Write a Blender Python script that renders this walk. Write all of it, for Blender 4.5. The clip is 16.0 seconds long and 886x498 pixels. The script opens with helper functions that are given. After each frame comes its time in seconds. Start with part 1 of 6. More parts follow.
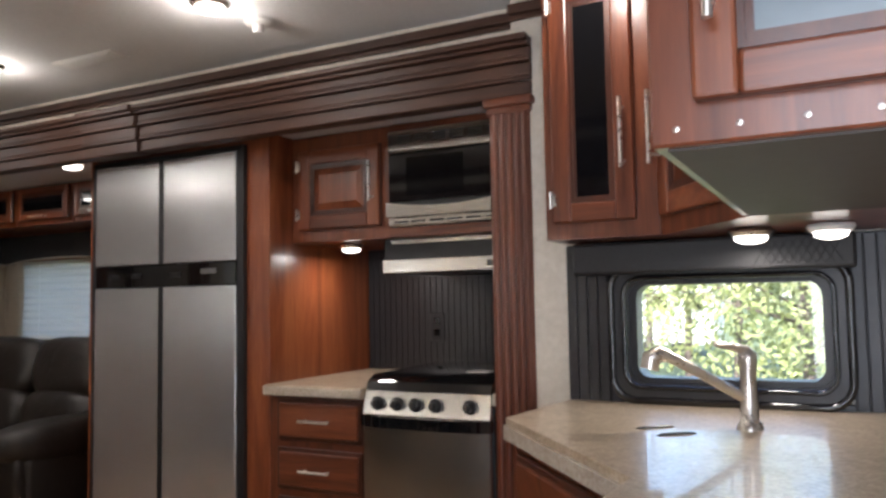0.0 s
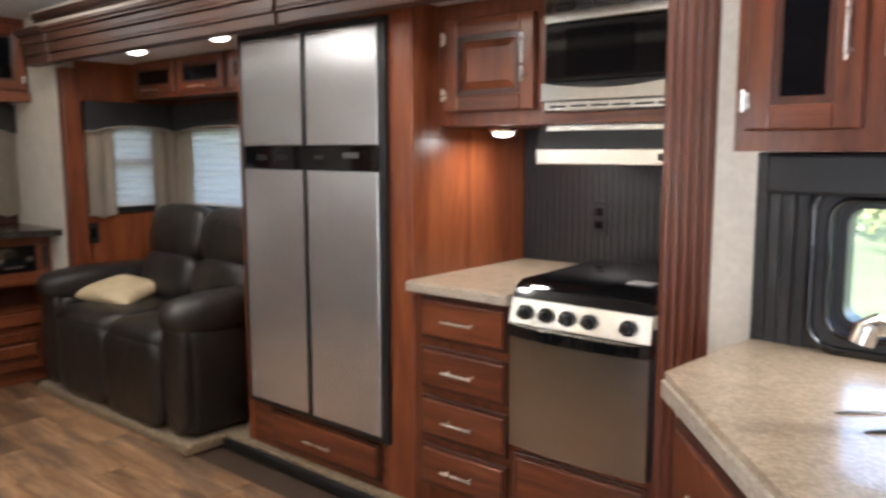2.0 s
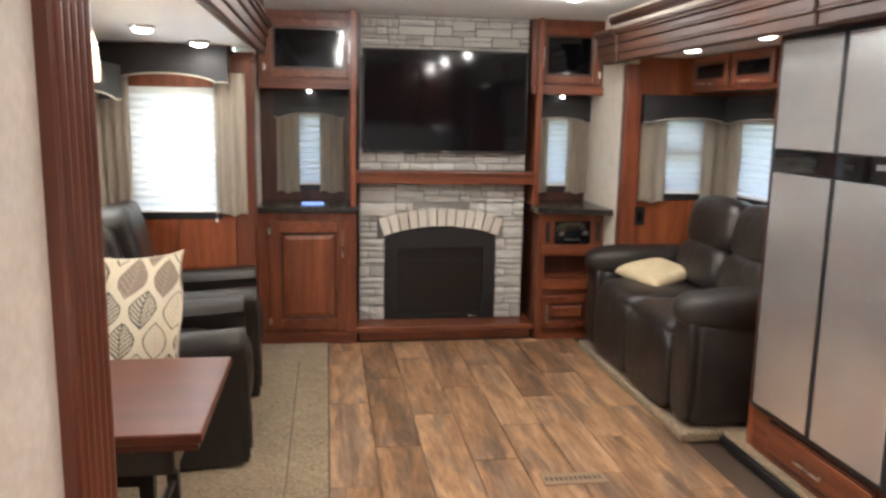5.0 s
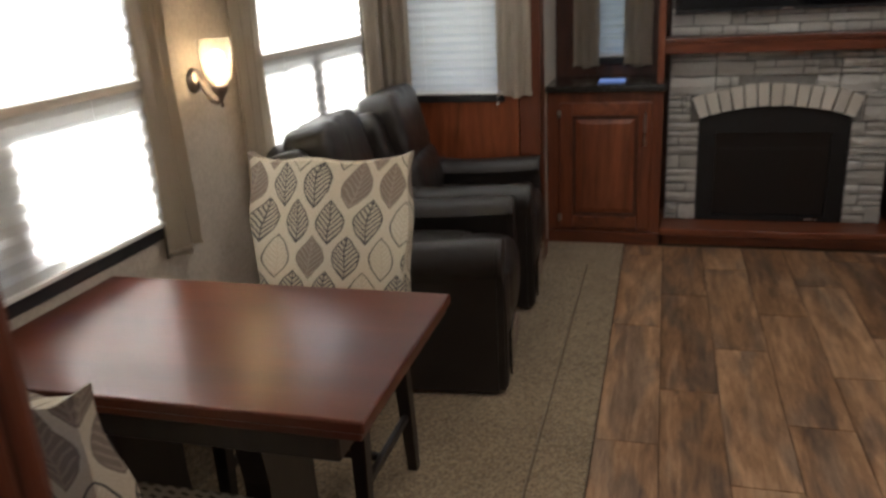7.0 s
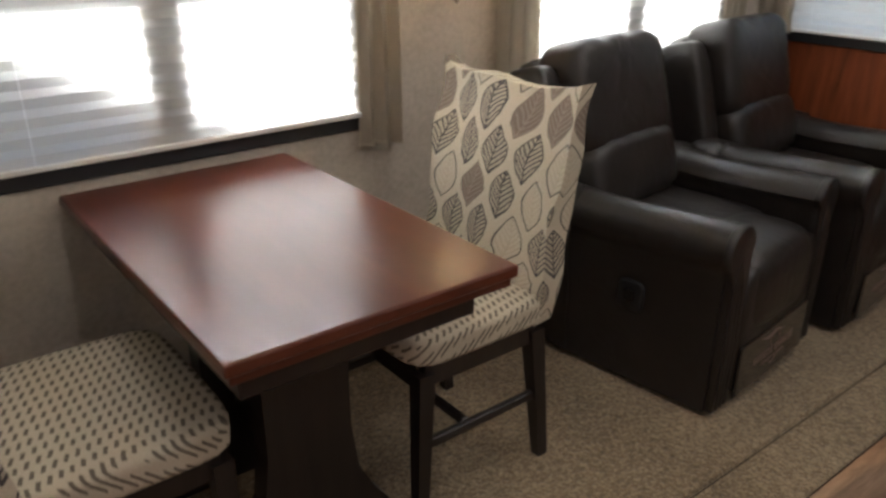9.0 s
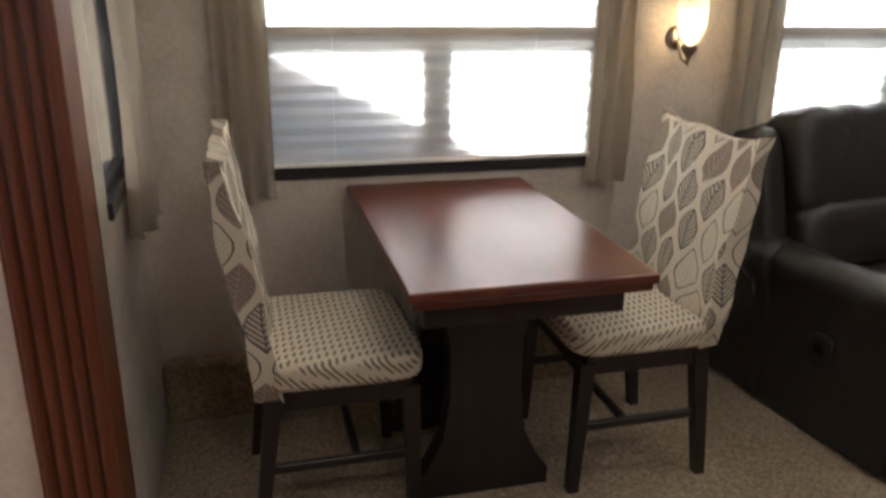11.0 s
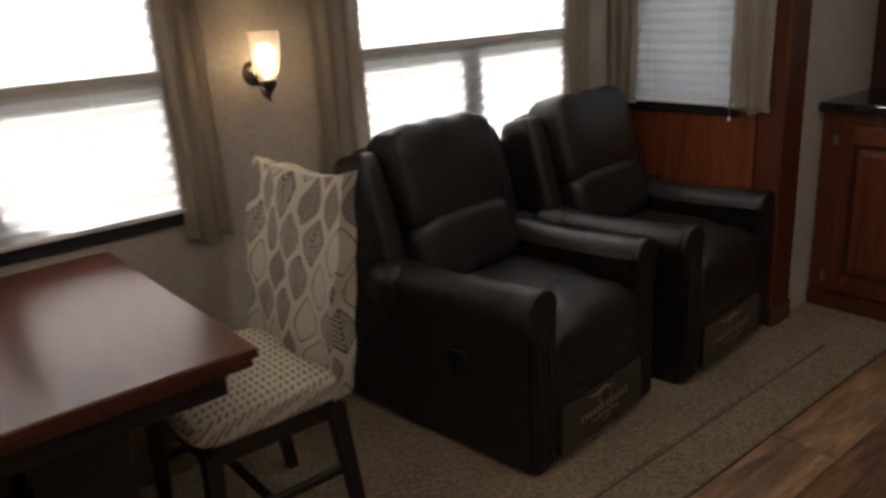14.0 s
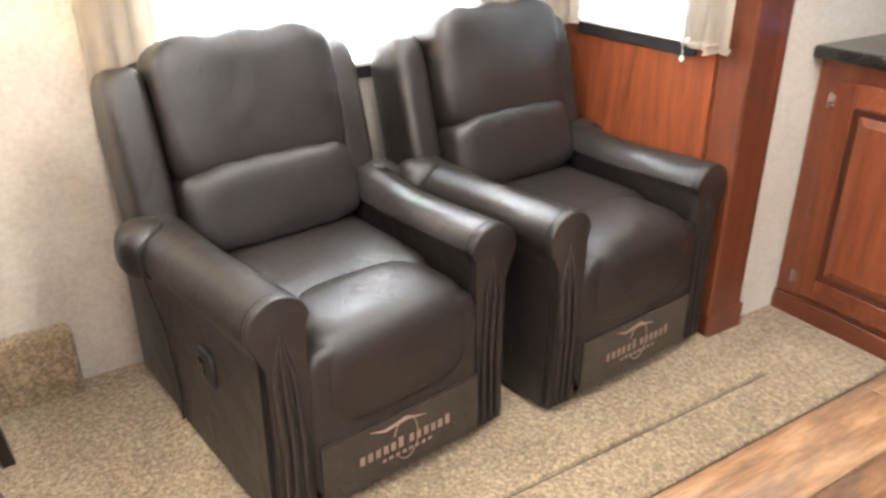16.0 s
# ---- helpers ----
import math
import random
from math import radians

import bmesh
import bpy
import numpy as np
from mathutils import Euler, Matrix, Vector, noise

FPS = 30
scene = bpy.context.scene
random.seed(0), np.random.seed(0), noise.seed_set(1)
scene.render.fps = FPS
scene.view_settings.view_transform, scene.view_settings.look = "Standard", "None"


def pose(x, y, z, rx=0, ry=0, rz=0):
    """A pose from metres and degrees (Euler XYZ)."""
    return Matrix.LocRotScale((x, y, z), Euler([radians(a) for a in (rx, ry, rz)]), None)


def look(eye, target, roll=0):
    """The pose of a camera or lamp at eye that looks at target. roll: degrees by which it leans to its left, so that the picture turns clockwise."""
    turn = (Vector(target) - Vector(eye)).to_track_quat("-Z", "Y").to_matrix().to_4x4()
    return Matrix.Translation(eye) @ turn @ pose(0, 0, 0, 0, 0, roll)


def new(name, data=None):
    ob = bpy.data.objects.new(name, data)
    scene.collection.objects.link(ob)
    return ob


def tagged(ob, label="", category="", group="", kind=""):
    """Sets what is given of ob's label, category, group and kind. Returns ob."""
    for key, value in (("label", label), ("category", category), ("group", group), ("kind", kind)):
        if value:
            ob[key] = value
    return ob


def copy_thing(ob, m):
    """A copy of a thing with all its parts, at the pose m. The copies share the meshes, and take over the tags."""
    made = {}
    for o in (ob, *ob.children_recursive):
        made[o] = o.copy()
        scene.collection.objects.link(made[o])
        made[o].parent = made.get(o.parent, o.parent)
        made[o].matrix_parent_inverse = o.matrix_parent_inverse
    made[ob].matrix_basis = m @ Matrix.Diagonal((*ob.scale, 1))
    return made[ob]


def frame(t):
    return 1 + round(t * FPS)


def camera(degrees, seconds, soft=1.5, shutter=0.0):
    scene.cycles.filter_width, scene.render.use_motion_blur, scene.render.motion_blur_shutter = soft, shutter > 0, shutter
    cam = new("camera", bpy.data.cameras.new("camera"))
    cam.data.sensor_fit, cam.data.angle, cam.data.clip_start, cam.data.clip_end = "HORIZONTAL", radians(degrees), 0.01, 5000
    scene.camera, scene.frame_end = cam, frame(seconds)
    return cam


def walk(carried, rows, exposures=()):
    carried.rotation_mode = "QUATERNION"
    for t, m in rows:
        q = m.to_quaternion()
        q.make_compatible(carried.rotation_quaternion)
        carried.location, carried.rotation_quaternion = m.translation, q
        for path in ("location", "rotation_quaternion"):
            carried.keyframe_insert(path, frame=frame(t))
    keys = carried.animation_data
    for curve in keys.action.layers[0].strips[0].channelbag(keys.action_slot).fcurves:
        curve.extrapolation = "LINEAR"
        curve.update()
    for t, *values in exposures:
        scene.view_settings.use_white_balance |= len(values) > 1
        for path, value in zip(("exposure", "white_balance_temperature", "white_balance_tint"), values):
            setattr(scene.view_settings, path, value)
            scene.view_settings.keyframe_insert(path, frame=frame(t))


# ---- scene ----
cam = camera(59.3, 16.0, 2.7, 0.5)
PATH = [
    (0, (0.212, 1.344, 1.186), (-0.706, 3.116, 1.322), -1.0),
    (0.5, (0.194, 1.386, 1.2), (-0.793, 3.125, 1.219), -0.5),
    (1, (0.154, 1.491, 1.233), (-0.872, 3.201, 1.071), -0.0),
    (1.5, (0.115, 1.562, 1.302), (-0.99, 3.215, 1.086), 0.7),
    (2, (0.106, 1.653, 1.351), (-1.175, 3.167, 1.094), -0.1),
    (2.5, (0.138, 1.734, 1.409), (-1.344, 3.023, 1.033), 1.2),
    (3, (0.159, 1.802, 1.448), (-1.442, 2.948, 1.098), 0.3),
    (3.5, (0.204, 1.824, 1.496), (-1.544, 2.735, 1.158), 0.8),
    (4, (0.346, 1.827, 1.496), (-1.521, 2.458, 1.154), 0.2),
    (4.2, (0.388, 1.819, 1.491), (-1.505, 2.358, 1.136), 0.8),
    (6.5, (-0.144, 1.908, 1.449), (-2.077, 1.667, 0.993), -2.0),
    (7, (-0.353, 2.001, 1.439), (-2.171, 1.47, 0.797), -3.2),
    (7.5, (-0.593, 2.053, 1.424), (-2.355, 1.402, 0.739), -4.8),
    (8, (-0.806, 2.204, 1.397), (-2.381, 1.216, 0.66), -3.2),
    (10.5, (-1.155, 2.842, 1.33), (-1.784, 1.092, 0.594), 1.0),
    (11, (-1.087, 2.985, 1.367), (-1.572, 1.157, 0.715), 0.9),
    (11.5, (-1.121, 3.089, 1.393), (-1.586, 1.192, 0.964), 1.3),
    (12, (-1.188, 3.141, 1.406), (-1.626, 1.195, 1.253), -1.4),
    (12.5, (-1.18, 3.15, 1.43), (-1.735, 1.233, 1.295), -1.6),
    (13, (-1.221, 3.082, 1.383), (-1.999, 1.271, 1.044), -1.2),
    (13.5, (-1.278, 2.982, 1.432), (-2.372, 1.395, 0.898), -1.4),
    (14, (-1.388, 2.876, 1.391), (-2.577, 1.391, 0.774), -3.6),
    (14.5, (-1.691, 2.881, 1.372), (-2.86, 1.402, 0.704), -1.2),
    (15, (-1.909, 2.863, 1.345), (-3.043, 1.375, 0.641), -0.6),
    (15.5, (-2.175, 2.765, 1.338), (-3.292, 1.32, 0.522), 0.5),
    (16, (-2.414, 2.761, 1.329), (-3.38, 1.234, 0.473), -0.1),
]
EXPOSURES = [(0, 2.25, 5950, 13), (0.5, 2.2, 6000, 13), (1.0, 1.95, 6600, 13), (1.5, 2.5, 6000, 12), (2, 2.95, 5850, 11), (3, 3.6, 5800, 10), (3.5, 3.85, 5800, 10), (4.2, 3.75, 5800, 10),
             (6.5, 2.8, 5850, 10), (7, 2.15, 5850, 10), (7.5, 2.32, 5800, 10), (8.2, 2.4, 5750, 10), (10.5, 2.4, 5700, 10), (11, 2.4, 5700, 10), (11.5, 1.38, 5750, 11),
             (12, 0.2, 5850, 12), (12.5, -0.45, 5850, 13), (13, -0.45, 5950, 14), (13.5, -0.05, 6100, 14), (14, 1.35, 6000, 14), (14.5, 2.95, 5700, 10), (15, 3.5, 5600, 10), (15.5, 4.4, 5600, 10), (16, 4.95, 5600, 10)]
walk(cam, [(t, look(eye, target, roll)) for t, eye, target, roll in PATH], EXPOSURES)

# ---- light ----
world = bpy.data.worlds.new("sky")
scene.world = world
world.use_nodes = True
wn = world.node_tree.nodes
sky = wn.new("ShaderNodeTexSky")
sky.sky_type, sky.sun_disc = "NISHITA", False
SUN_EL, SUN_AZ = radians(40), radians(175)
sky.sun_elevation, sky.sun_rotation = SUN_EL, SUN_AZ
wn["Background"].inputs[1].default_value = 0.15
world.node_tree.links.new(sky.outputs[0], wn["Background"].inputs[0])
sun = new("sun", bpy.data.lights.new("sun", "SUN"))
sun.data.energy, sun.data.angle, sun.data.color = 4.5, radians(0.4), (1.0, 0.95, 0.87)
sun_dir = Vector((math.sin(SUN_AZ) * math.cos(SUN_EL), math.cos(SUN_AZ) * math.cos(SUN_EL), math.sin(SUN_EL)))
sun.matrix_world = look(sun_dir * 20, (0, 0, 0))


def disc_lamp(x, y, z, power, size=0.08):
    """A round diffuser that shines down."""
    d = bpy.data.lights.new("diffuser_light", "AREA")
    d.shape, d.size, d.energy, d.color = "DISK", size, power, (1.0, 0.89, 0.75)
    o = new("diffuser_light", d)
    o.location = (x, y, z)
    return o


def bulb_lamp(x, y, z, power, color=(1.0, 0.88, 0.74), radius=0.03):
    d = bpy.data.lights.new("bulb_light", "POINT")
    d.energy, d.color, d.shadow_soft_size = power, color, radius
    o = new("bulb_light", d)
    o.location = (x, y, z)
    return o


CEILING_Z = 2.10
DOME = 0.9
MAIN_DOMES = [(-0.3, 3.06), (-1.455, 3.06), (-2.6, 3.1), (-3.75, 3.1), (-1.455, 1.95), (-2.6, 1.95), (-3.75, 1.95)]
SLIDE_DOMES = [(-3.64, 3.71, 1.848), (-2.90, 3.69, 1.848), (-3.30, 1.04, 1.828), (-3.98, 1.17, 1.828)]
UNDER_DOMES = [(-1.56, 3.96, 1.423), (0.02, 3.257, 1.34), (0.186, 3.222, 1.34)]
for x, y in MAIN_DOMES:
    bulb_lamp(x, y, CEILING_Z - 0.085, DOME * 0.58, (1.0, 0.89, 0.75), 0.03)
    disc_lamp(x, y, CEILING_Z - 0.037, DOME * 0.45)
for x, y, z in SLIDE_DOMES:
    disc_lamp(x, y, z - 0.037, DOME * (0.35 if y > 2 else 0.25))
for x, y, z in UNDER_DOMES[:2]:
    disc_lamp(x, y, z - 0.037, DOME * 0.45, 0.07)
bulb_lamp(-2.505, 0.69, 1.265, 0.75, (1.0, 0.72, 0.42), 0.02)
bulb_lamp(-1.72, 1.23, 1.60, 0.5, (1.0, 0.72, 0.42), 0.02)
bulb_lamp(-1.63, 1.205, 1.60, 0.5, (1.0, 0.72, 0.42), 0.02)

# sky light in the open entry door
door_light = new("doorway_light", bpy.data.lights.new("doorway_light", "AREA"))
door_light.data.shape, door_light.data.size, door_light.data.size_y = "RECTANGLE", 0.7, 1.8
door_light.data.energy, door_light.data.color = 6.5, (0.95, 0.97, 1.0)
door_light.matrix_world = look((0.375, 0.79, 1.0), (0.375, 3.0, 1.0))


# ---- material helpers ----
def nd(nt, kind, props=None, **ins):
    n = nt.nodes.new(kind)
    for k, v in (props or {}).items():
        setattr(n, k, v)
    for k, v in ins.items():
        k = k.replace("_", " ") if k.replace("_", " ") in n.inputs else k
        sock = n.inputs[int(k[1:])] if k[0] == "i" and k[1:].isdigit() else n.inputs[k]
        if isinstance(v, bpy.types.NodeSocket):
            nt.links.new(v, sock)
        else:
            sock.default_value = v
    return n


def mth(nt, op, a, b=0.0, c=0.0):
    return nd(nt, "ShaderNodeMath", {"operation": op}, i0=a, i1=b, i2=c).outputs[0]


def mixc(nt, f, a, b):
    n = nt.nodes.new("ShaderNodeMix")
    n.data_type = "RGBA"
    for i, v in ((0, f), (6, a), (7, b)):
        if isinstance(v, bpy.types.NodeSocket):
            nt.links.new(v, n.inputs[i])
        else:
            n.inputs[i].default_value = v if i == 0 else (*v[:3], 1)
    return n.outputs[2]


def start(name):
    m = bpy.data.materials.new(name)
    m.use_nodes = True
    nt = m.node_tree
    return m, nt, nt.nodes["Principled BSDF"]


def coords(nt, scale=(1, 1, 1), shift=True):
    """Object coordinates in metres, shifted from object to object."""
    tc = nt.nodes.new("ShaderNodeTexCoord")
    v = tc.outputs["Object"]
    if shift:
        r = nt.nodes.new("ShaderNodeObjectInfo").outputs["Random"]
        add = nd(nt, "ShaderNodeVectorMath", {"operation": "ADD"}, i0=v)
        off = nd(nt, "ShaderNodeCombineXYZ", X=mth(nt, "MULTIPLY", r, 37.0), Y=mth(nt, "MULTIPLY", r, 61.0), Z=mth(nt, "MULTIPLY", r, 23.0))
        nt.links.new(off.outputs[0], add.inputs[1])
        v = add.outputs[0]
    return nd(nt, "ShaderNodeMapping", Vector=v, Scale=scale).outputs[0]


def noise_tex(nt, vec, scale, detail=4.0, rough=0.55, dist=0.0):
    return nd(nt, "ShaderNodeTexNoise", Vector=vec, Scale=scale, Detail=detail, Roughness=rough, Distortion=dist).outputs[0]


def ramp(nt, f, *stops):
    n = nd(nt, "ShaderNodeValToRGB", i0=f)
    el = n.color_ramp.elements
    while len(el) < len(stops):
        el.new(0.5)
    for e, (p, c) in zip(el, stops):
        e.position, e.color = p, (*c[:3], 1)
    return n.outputs[0]


def bump(nt, b, h, strength, dist=0.01):
    n = nd(nt, "ShaderNodeBump", Strength=strength, Distance=dist, Height=h)
    nt.links.new(n.outputs[0], b.inputs["Normal"])


def surf(name, c1, c2, scale=20, rough=0.5, bumps=0.1, metal=0.0, stretch=(1, 1, 1), coat=0.0, rvar=0.1, big=2.0, bdist=0.003, shift=True):
    """A surface of two tones at two scales with fine relief."""
    m, nt, b = start(name)
    v = coords(nt, stretch, shift)
    fine, wide = noise_tex(nt, v, scale, 5), noise_tex(nt, v, big, 3)
    f = mth(nt, "ADD", mth(nt, "MULTIPLY", fine, 0.6), mth(nt, "MULTIPLY", wide, 0.4))
    nt.links.new(ramp(nt, f, (0.34, c1), (0.66, c2)), b.inputs["Base Color"])
    nt.links.new(mth(nt, "MULTIPLY_ADD", wide, rvar, rough - rvar / 2), b.inputs["Roughness"])
    b.inputs["Metallic"].default_value, b.inputs["Coat Weight"].default_value = metal, coat
    b.inputs["Coat Roughness"].default_value = 0.12
    bump(nt, b, fine, bumps, bdist)
    return m


def wood(name, dark, mid, light, axis="z", rough=0.32, coat=0.25, grain=1.0, rand=0.25, relief=0.03):
    """Stained wood with its grain along one axis."""
    m, nt, b = start(name)
    st = {"x": (1.2, 14, 14), "y": (14, 1.2, 14), "z": (14, 14, 1.2)}[axis]
    v = coords(nt, st)
    fig = noise_tex(nt, v, 1.1 * grain, 4, 0.6, 1.2)
    fibre = noise_tex(nt, v, 9 * grain, 5, 0.65)
    f = mth(nt, "ADD", mth(nt, "MULTIPLY", fig, 0.7), mth(nt, "MULTIPLY", fibre, 0.3))
    r = nt.nodes.new("ShaderNodeObjectInfo").outputs["Random"]
    f = mth(nt, "ADD", f, mth(nt, "MULTIPLY", mth(nt, "SUBTRACT", r, 0.5), rand * 0.5))
    nt.links.new(ramp(nt, f, (0.28, dark), (0.5, mid), (0.75, light)), b.inputs["Base Color"])
    nt.links.new(mth(nt, "MULTIPLY_ADD", fibre, 5 * relief, rough - 2.3 * relief), b.inputs["Roughness"])
    b.inputs["Coat Weight"].default_value, b.inputs["Coat Roughness"].default_value = coat, 0.15
    bump(nt, b, fibre, relief, 0.001)
    return m


def plain(name, c, rough=0.5, metal=0.0, coat=0.0, emit=None, power=0.0):
    m, nt, b = start(name)
    v = coords(nt)
    n = noise_tex(nt, v, 35, 3)
    nt.links.new(mixc(nt, n, [q * 0.9 for q in c], [min(1, q * 1.08) for q in c]), b.inputs["Base Color"])
    nt.links.new(mth(nt, "MULTIPLY_ADD", n, 0.08, rough - 0.04), b.inputs["Roughness"])
    b.inputs["Metallic"].default_value, b.inputs["Coat Weight"].default_value = metal, coat
    if emit:
        b.inputs["Emission Color"].default_value, b.inputs["Emission Strength"].default_value = (*emit, 1), power
    return m


# ---- materials ----
CHERRY = wood("cherry", (0.055, 0.014, 0.006), (0.15, 0.040, 0.015), (0.27, 0.085, 0.032))
CHERRY_X = wood("cherry_rail", (0.055, 0.014, 0.006), (0.15, 0.040, 0.015), (0.27, 0.085, 0.032), "x")
CHERRY_Y = wood("cherry_rail_y", (0.055, 0.014, 0.006), (0.15, 0.040, 0.015), (0.27, 0.085, 0.032), "y")
GLAZE = wood("dark_glaze", (0.025, 0.007, 0.004), (0.06, 0.017, 0.008), (0.11, 0.033, 0.014))
FASCIA = wood("fascia_wood", (0.022, 0.009, 0.006), (0.05, 0.02, 0.011), (0.09, 0.037, 0.02), "x", 0.52, 0.0)
PANEL = wood("cherry_panel", (0.10, 0.022, 0.008), (0.22, 0.058, 0.02), (0.36, 0.12, 0.042), "z", 0.3, 0.3, 0.8)
POST_WOOD = wood("pilaster_cherry", (0.075, 0.020, 0.010), (0.12, 0.033, 0.014), (0.175, 0.052, 0.022), "z", 0.36, 0.15, 0.7)
TABLE_WOOD = wood("table_cherry", (0.060, 0.014, 0.007), (0.085, 0.020, 0.010), (0.115, 0.030, 0.014), "y", 0.29, 0.0, 0.35, 0.0, 0.0015)
ESPRESSO = wood("espresso", (0.006, 0.004, 0.004), (0.013, 0.009, 0.008), (0.025, 0.017, 0.014), "z", 0.38, 0.1)
WALLPAPER = surf("wallpaper", (0.40, 0.35, 0.29), (0.52, 0.465, 0.395), 60, 0.75, 0.35, big=9, bdist=0.002)
WALL_LIGHT = surf("light_wallpaper", (0.58, 0.53, 0.45), (0.70, 0.65, 0.57), 60, 0.75, 0.3, big=9, bdist=0.002)
CEILING = surf("ceiling_vinyl", (0.70, 0.70, 0.69), (0.78, 0.78, 0.77), 80, 0.7, 0.1, big=3)
SIDING = surf("siding", (0.6, 0.58, 0.53), (0.68, 0.66, 0.6), 20, 0.5, 0.05)
LEATHER = surf("brown_leather", (0.0135, 0.011, 0.0096), (0.025, 0.0203, 0.0178), 260, 0.38, 0.35, big=6, bdist=0.0015, rvar=0.16)
def add_creases(m, scale, strength, dist):
    """Broad soft creases under the fine grain of leather or cloth."""
    nt = m.node_tree
    b = nt.nodes["Principled BSDF"]
    fine = b.inputs["Normal"].links[0].from_node
    c = nd(nt, "ShaderNodeBump", Strength=strength, Distance=dist, Height=noise_tex(nt, coords(nt), scale, 3, 0.5, 0.8))
    nt.links.new(c.outputs[0], fine.inputs["Normal"])


add_creases(LEATHER, 9.0, 0.30, 0.02)
BLACK = plain("black_plastic", (0.012, 0.012, 0.013), 0.35)
FRAME_BLACK = plain("black_frame", (0.016, 0.016, 0.018), 0.4)
IRON = surf("black_iron", (0.004, 0.004, 0.0045), (0.009, 0.009, 0.009), 90, 0.5, 0.2)
GLOSS_BLACK = plain("gloss_black", (0.006, 0.006, 0.007), 0.06, 0, 0.5)
DARK_GLASS = plain("smoked_glass", (0.004, 0.004, 0.005), 0.07)
DARK_GLASS.node_tree.nodes["Principled BSDF"].inputs["Specular IOR Level"].default_value = 0.28
FIRE_GLASS = plain("fire_glass", (0.006, 0.006, 0.006), 0.3)
NICKEL = plain("brushed_nickel", (0.62, 0.58, 0.53), 0.28, 1.0)
CHROME = plain("chrome", (0.8, 0.8, 0.8), 0.1, 1.0)
BRONZE = plain("dark_bronze", (0.26, 0.225, 0.20), 0.3, 0.95)
RAIL_GREY = plain("shade_rail", (0.52, 0.48, 0.42), 0.5)
WHITE = plain("white_plastic", (0.75, 0.74, 0.71), 0.4)
CREAM = surf("curtain_cloth", (0.50, 0.45, 0.37), (0.60, 0.54, 0.45), 220, 0.9, 0.4, big=6, bdist=0.002)


def let_through(m, share, c):
    """Thin cloth: a share of the light passes through it."""
    nt = m.node_tree
    out = nt.nodes["Material Output"]
    tr = nd(nt, "ShaderNodeBsdfTranslucent", Color=(*c, 1))
    mx = nd(nt, "ShaderNodeMixShader", i0=share, i1=nt.nodes["Principled BSDF"].outputs[0], i2=tr.outputs[0])
    nt.links.new(mx.outputs[0], out.inputs[0])


let_through(CREAM, 0.35, (0.62, 0.55, 0.44))
VALANCE = surf("valance_leather", (0.009, 0.009, 0.010), (0.016, 0.016, 0.017), 150, 0.5, 0.3, big=5, bdist=0.0015)
PILLOW = surf("pillow_cloth", (0.50, 0.40, 0.24), (0.66, 0.55, 0.36), 90, 0.9, 0.5, big=14, bdist=0.002)
BEADBOARD = surf("beadboard", (0.014, 0.0135, 0.015), (0.023, 0.0225, 0.025), 60, 0.38, 0.1)
SPRUCE = surf("vehicle_paint", (0.7, 0.7, 0.7), (0.8, 0.8, 0.8), 10, 0.4, 0.0)


def make_stainless(name, axis_scale, c=(0.47, 0.445, 0.41)):
    m, nt, b = start(name)
    n = noise_tex(nt, coords(nt, axis_scale), 3, 6, 0.7)
    nt.links.new(mixc(nt, n, [q * 0.85 for q in c], [q * 1.1 for q in c]), b.inputs["Base Color"])
    nt.links.new(mth(nt, "MULTIPLY_ADD", n, 0.12, 0.19), b.inputs["Roughness"])
    b.inputs["Metallic"].default_value = 1.0
    b.inputs["Anisotropic"].default_value = 0.5
    bump(nt, b, n, 0.03, 0.001)
    return m


STEEL = make_stainless("stainless", (1.0, 1.0, 160.0))
FRIDGE_STEEL = make_stainless("fridge_steel", (160.0, 1.0, 1.0), (0.66, 0.66, 0.67))
FRIDGE_STEEL.node_tree.nodes["Principled BSDF"].inputs["Metallic"].default_value = 0.8


def make_counter(name, c1, c2, c3, rough):
    m, nt, b = start(name)
    v = coords(nt, shift=False)
    big = noise_tex(nt, v, 9, 6, 0.65, 1.5)
    vor = nd(nt, "ShaderNodeTexVoronoi", Vector=v, Scale=170.0).outputs["Color"]
    sp = mth(nt, "MULTIPLY", nd(nt, "ShaderNodeSeparateColor", i0=vor).outputs[0], 1.0)
    f = mth(nt, "ADD", mth(nt, "MULTIPLY", big, 0.66), mth(nt, "MULTIPLY", sp, 0.34))
    nt.links.new(ramp(nt, f, (0.25, c1), (0.5, c2), (0.75, c3)), b.inputs["Base Color"])
    b.inputs["Roughness"].default_value = rough
    b.inputs["Coat Weight"].default_value = 0.35
    b.inputs["Coat Roughness"].default_value = 0.025
    return m


COUNTER = make_counter("beige_solid_surface", (0.30, 0.225, 0.15), (0.44, 0.35, 0.245), (0.58, 0.49, 0.375), 0.34)
COUNTER_EDGE = make_counter("counter_edge", (0.40, 0.34, 0.26), (0.50, 0.44, 0.36), (0.60, 0.54, 0.46), 0.2)
COUNTER_DARK = make_counter("dark_laminate", (0.008, 0.007, 0.006), (0.016, 0.014, 0.012), (0.04, 0.034, 0.028), 0.25)


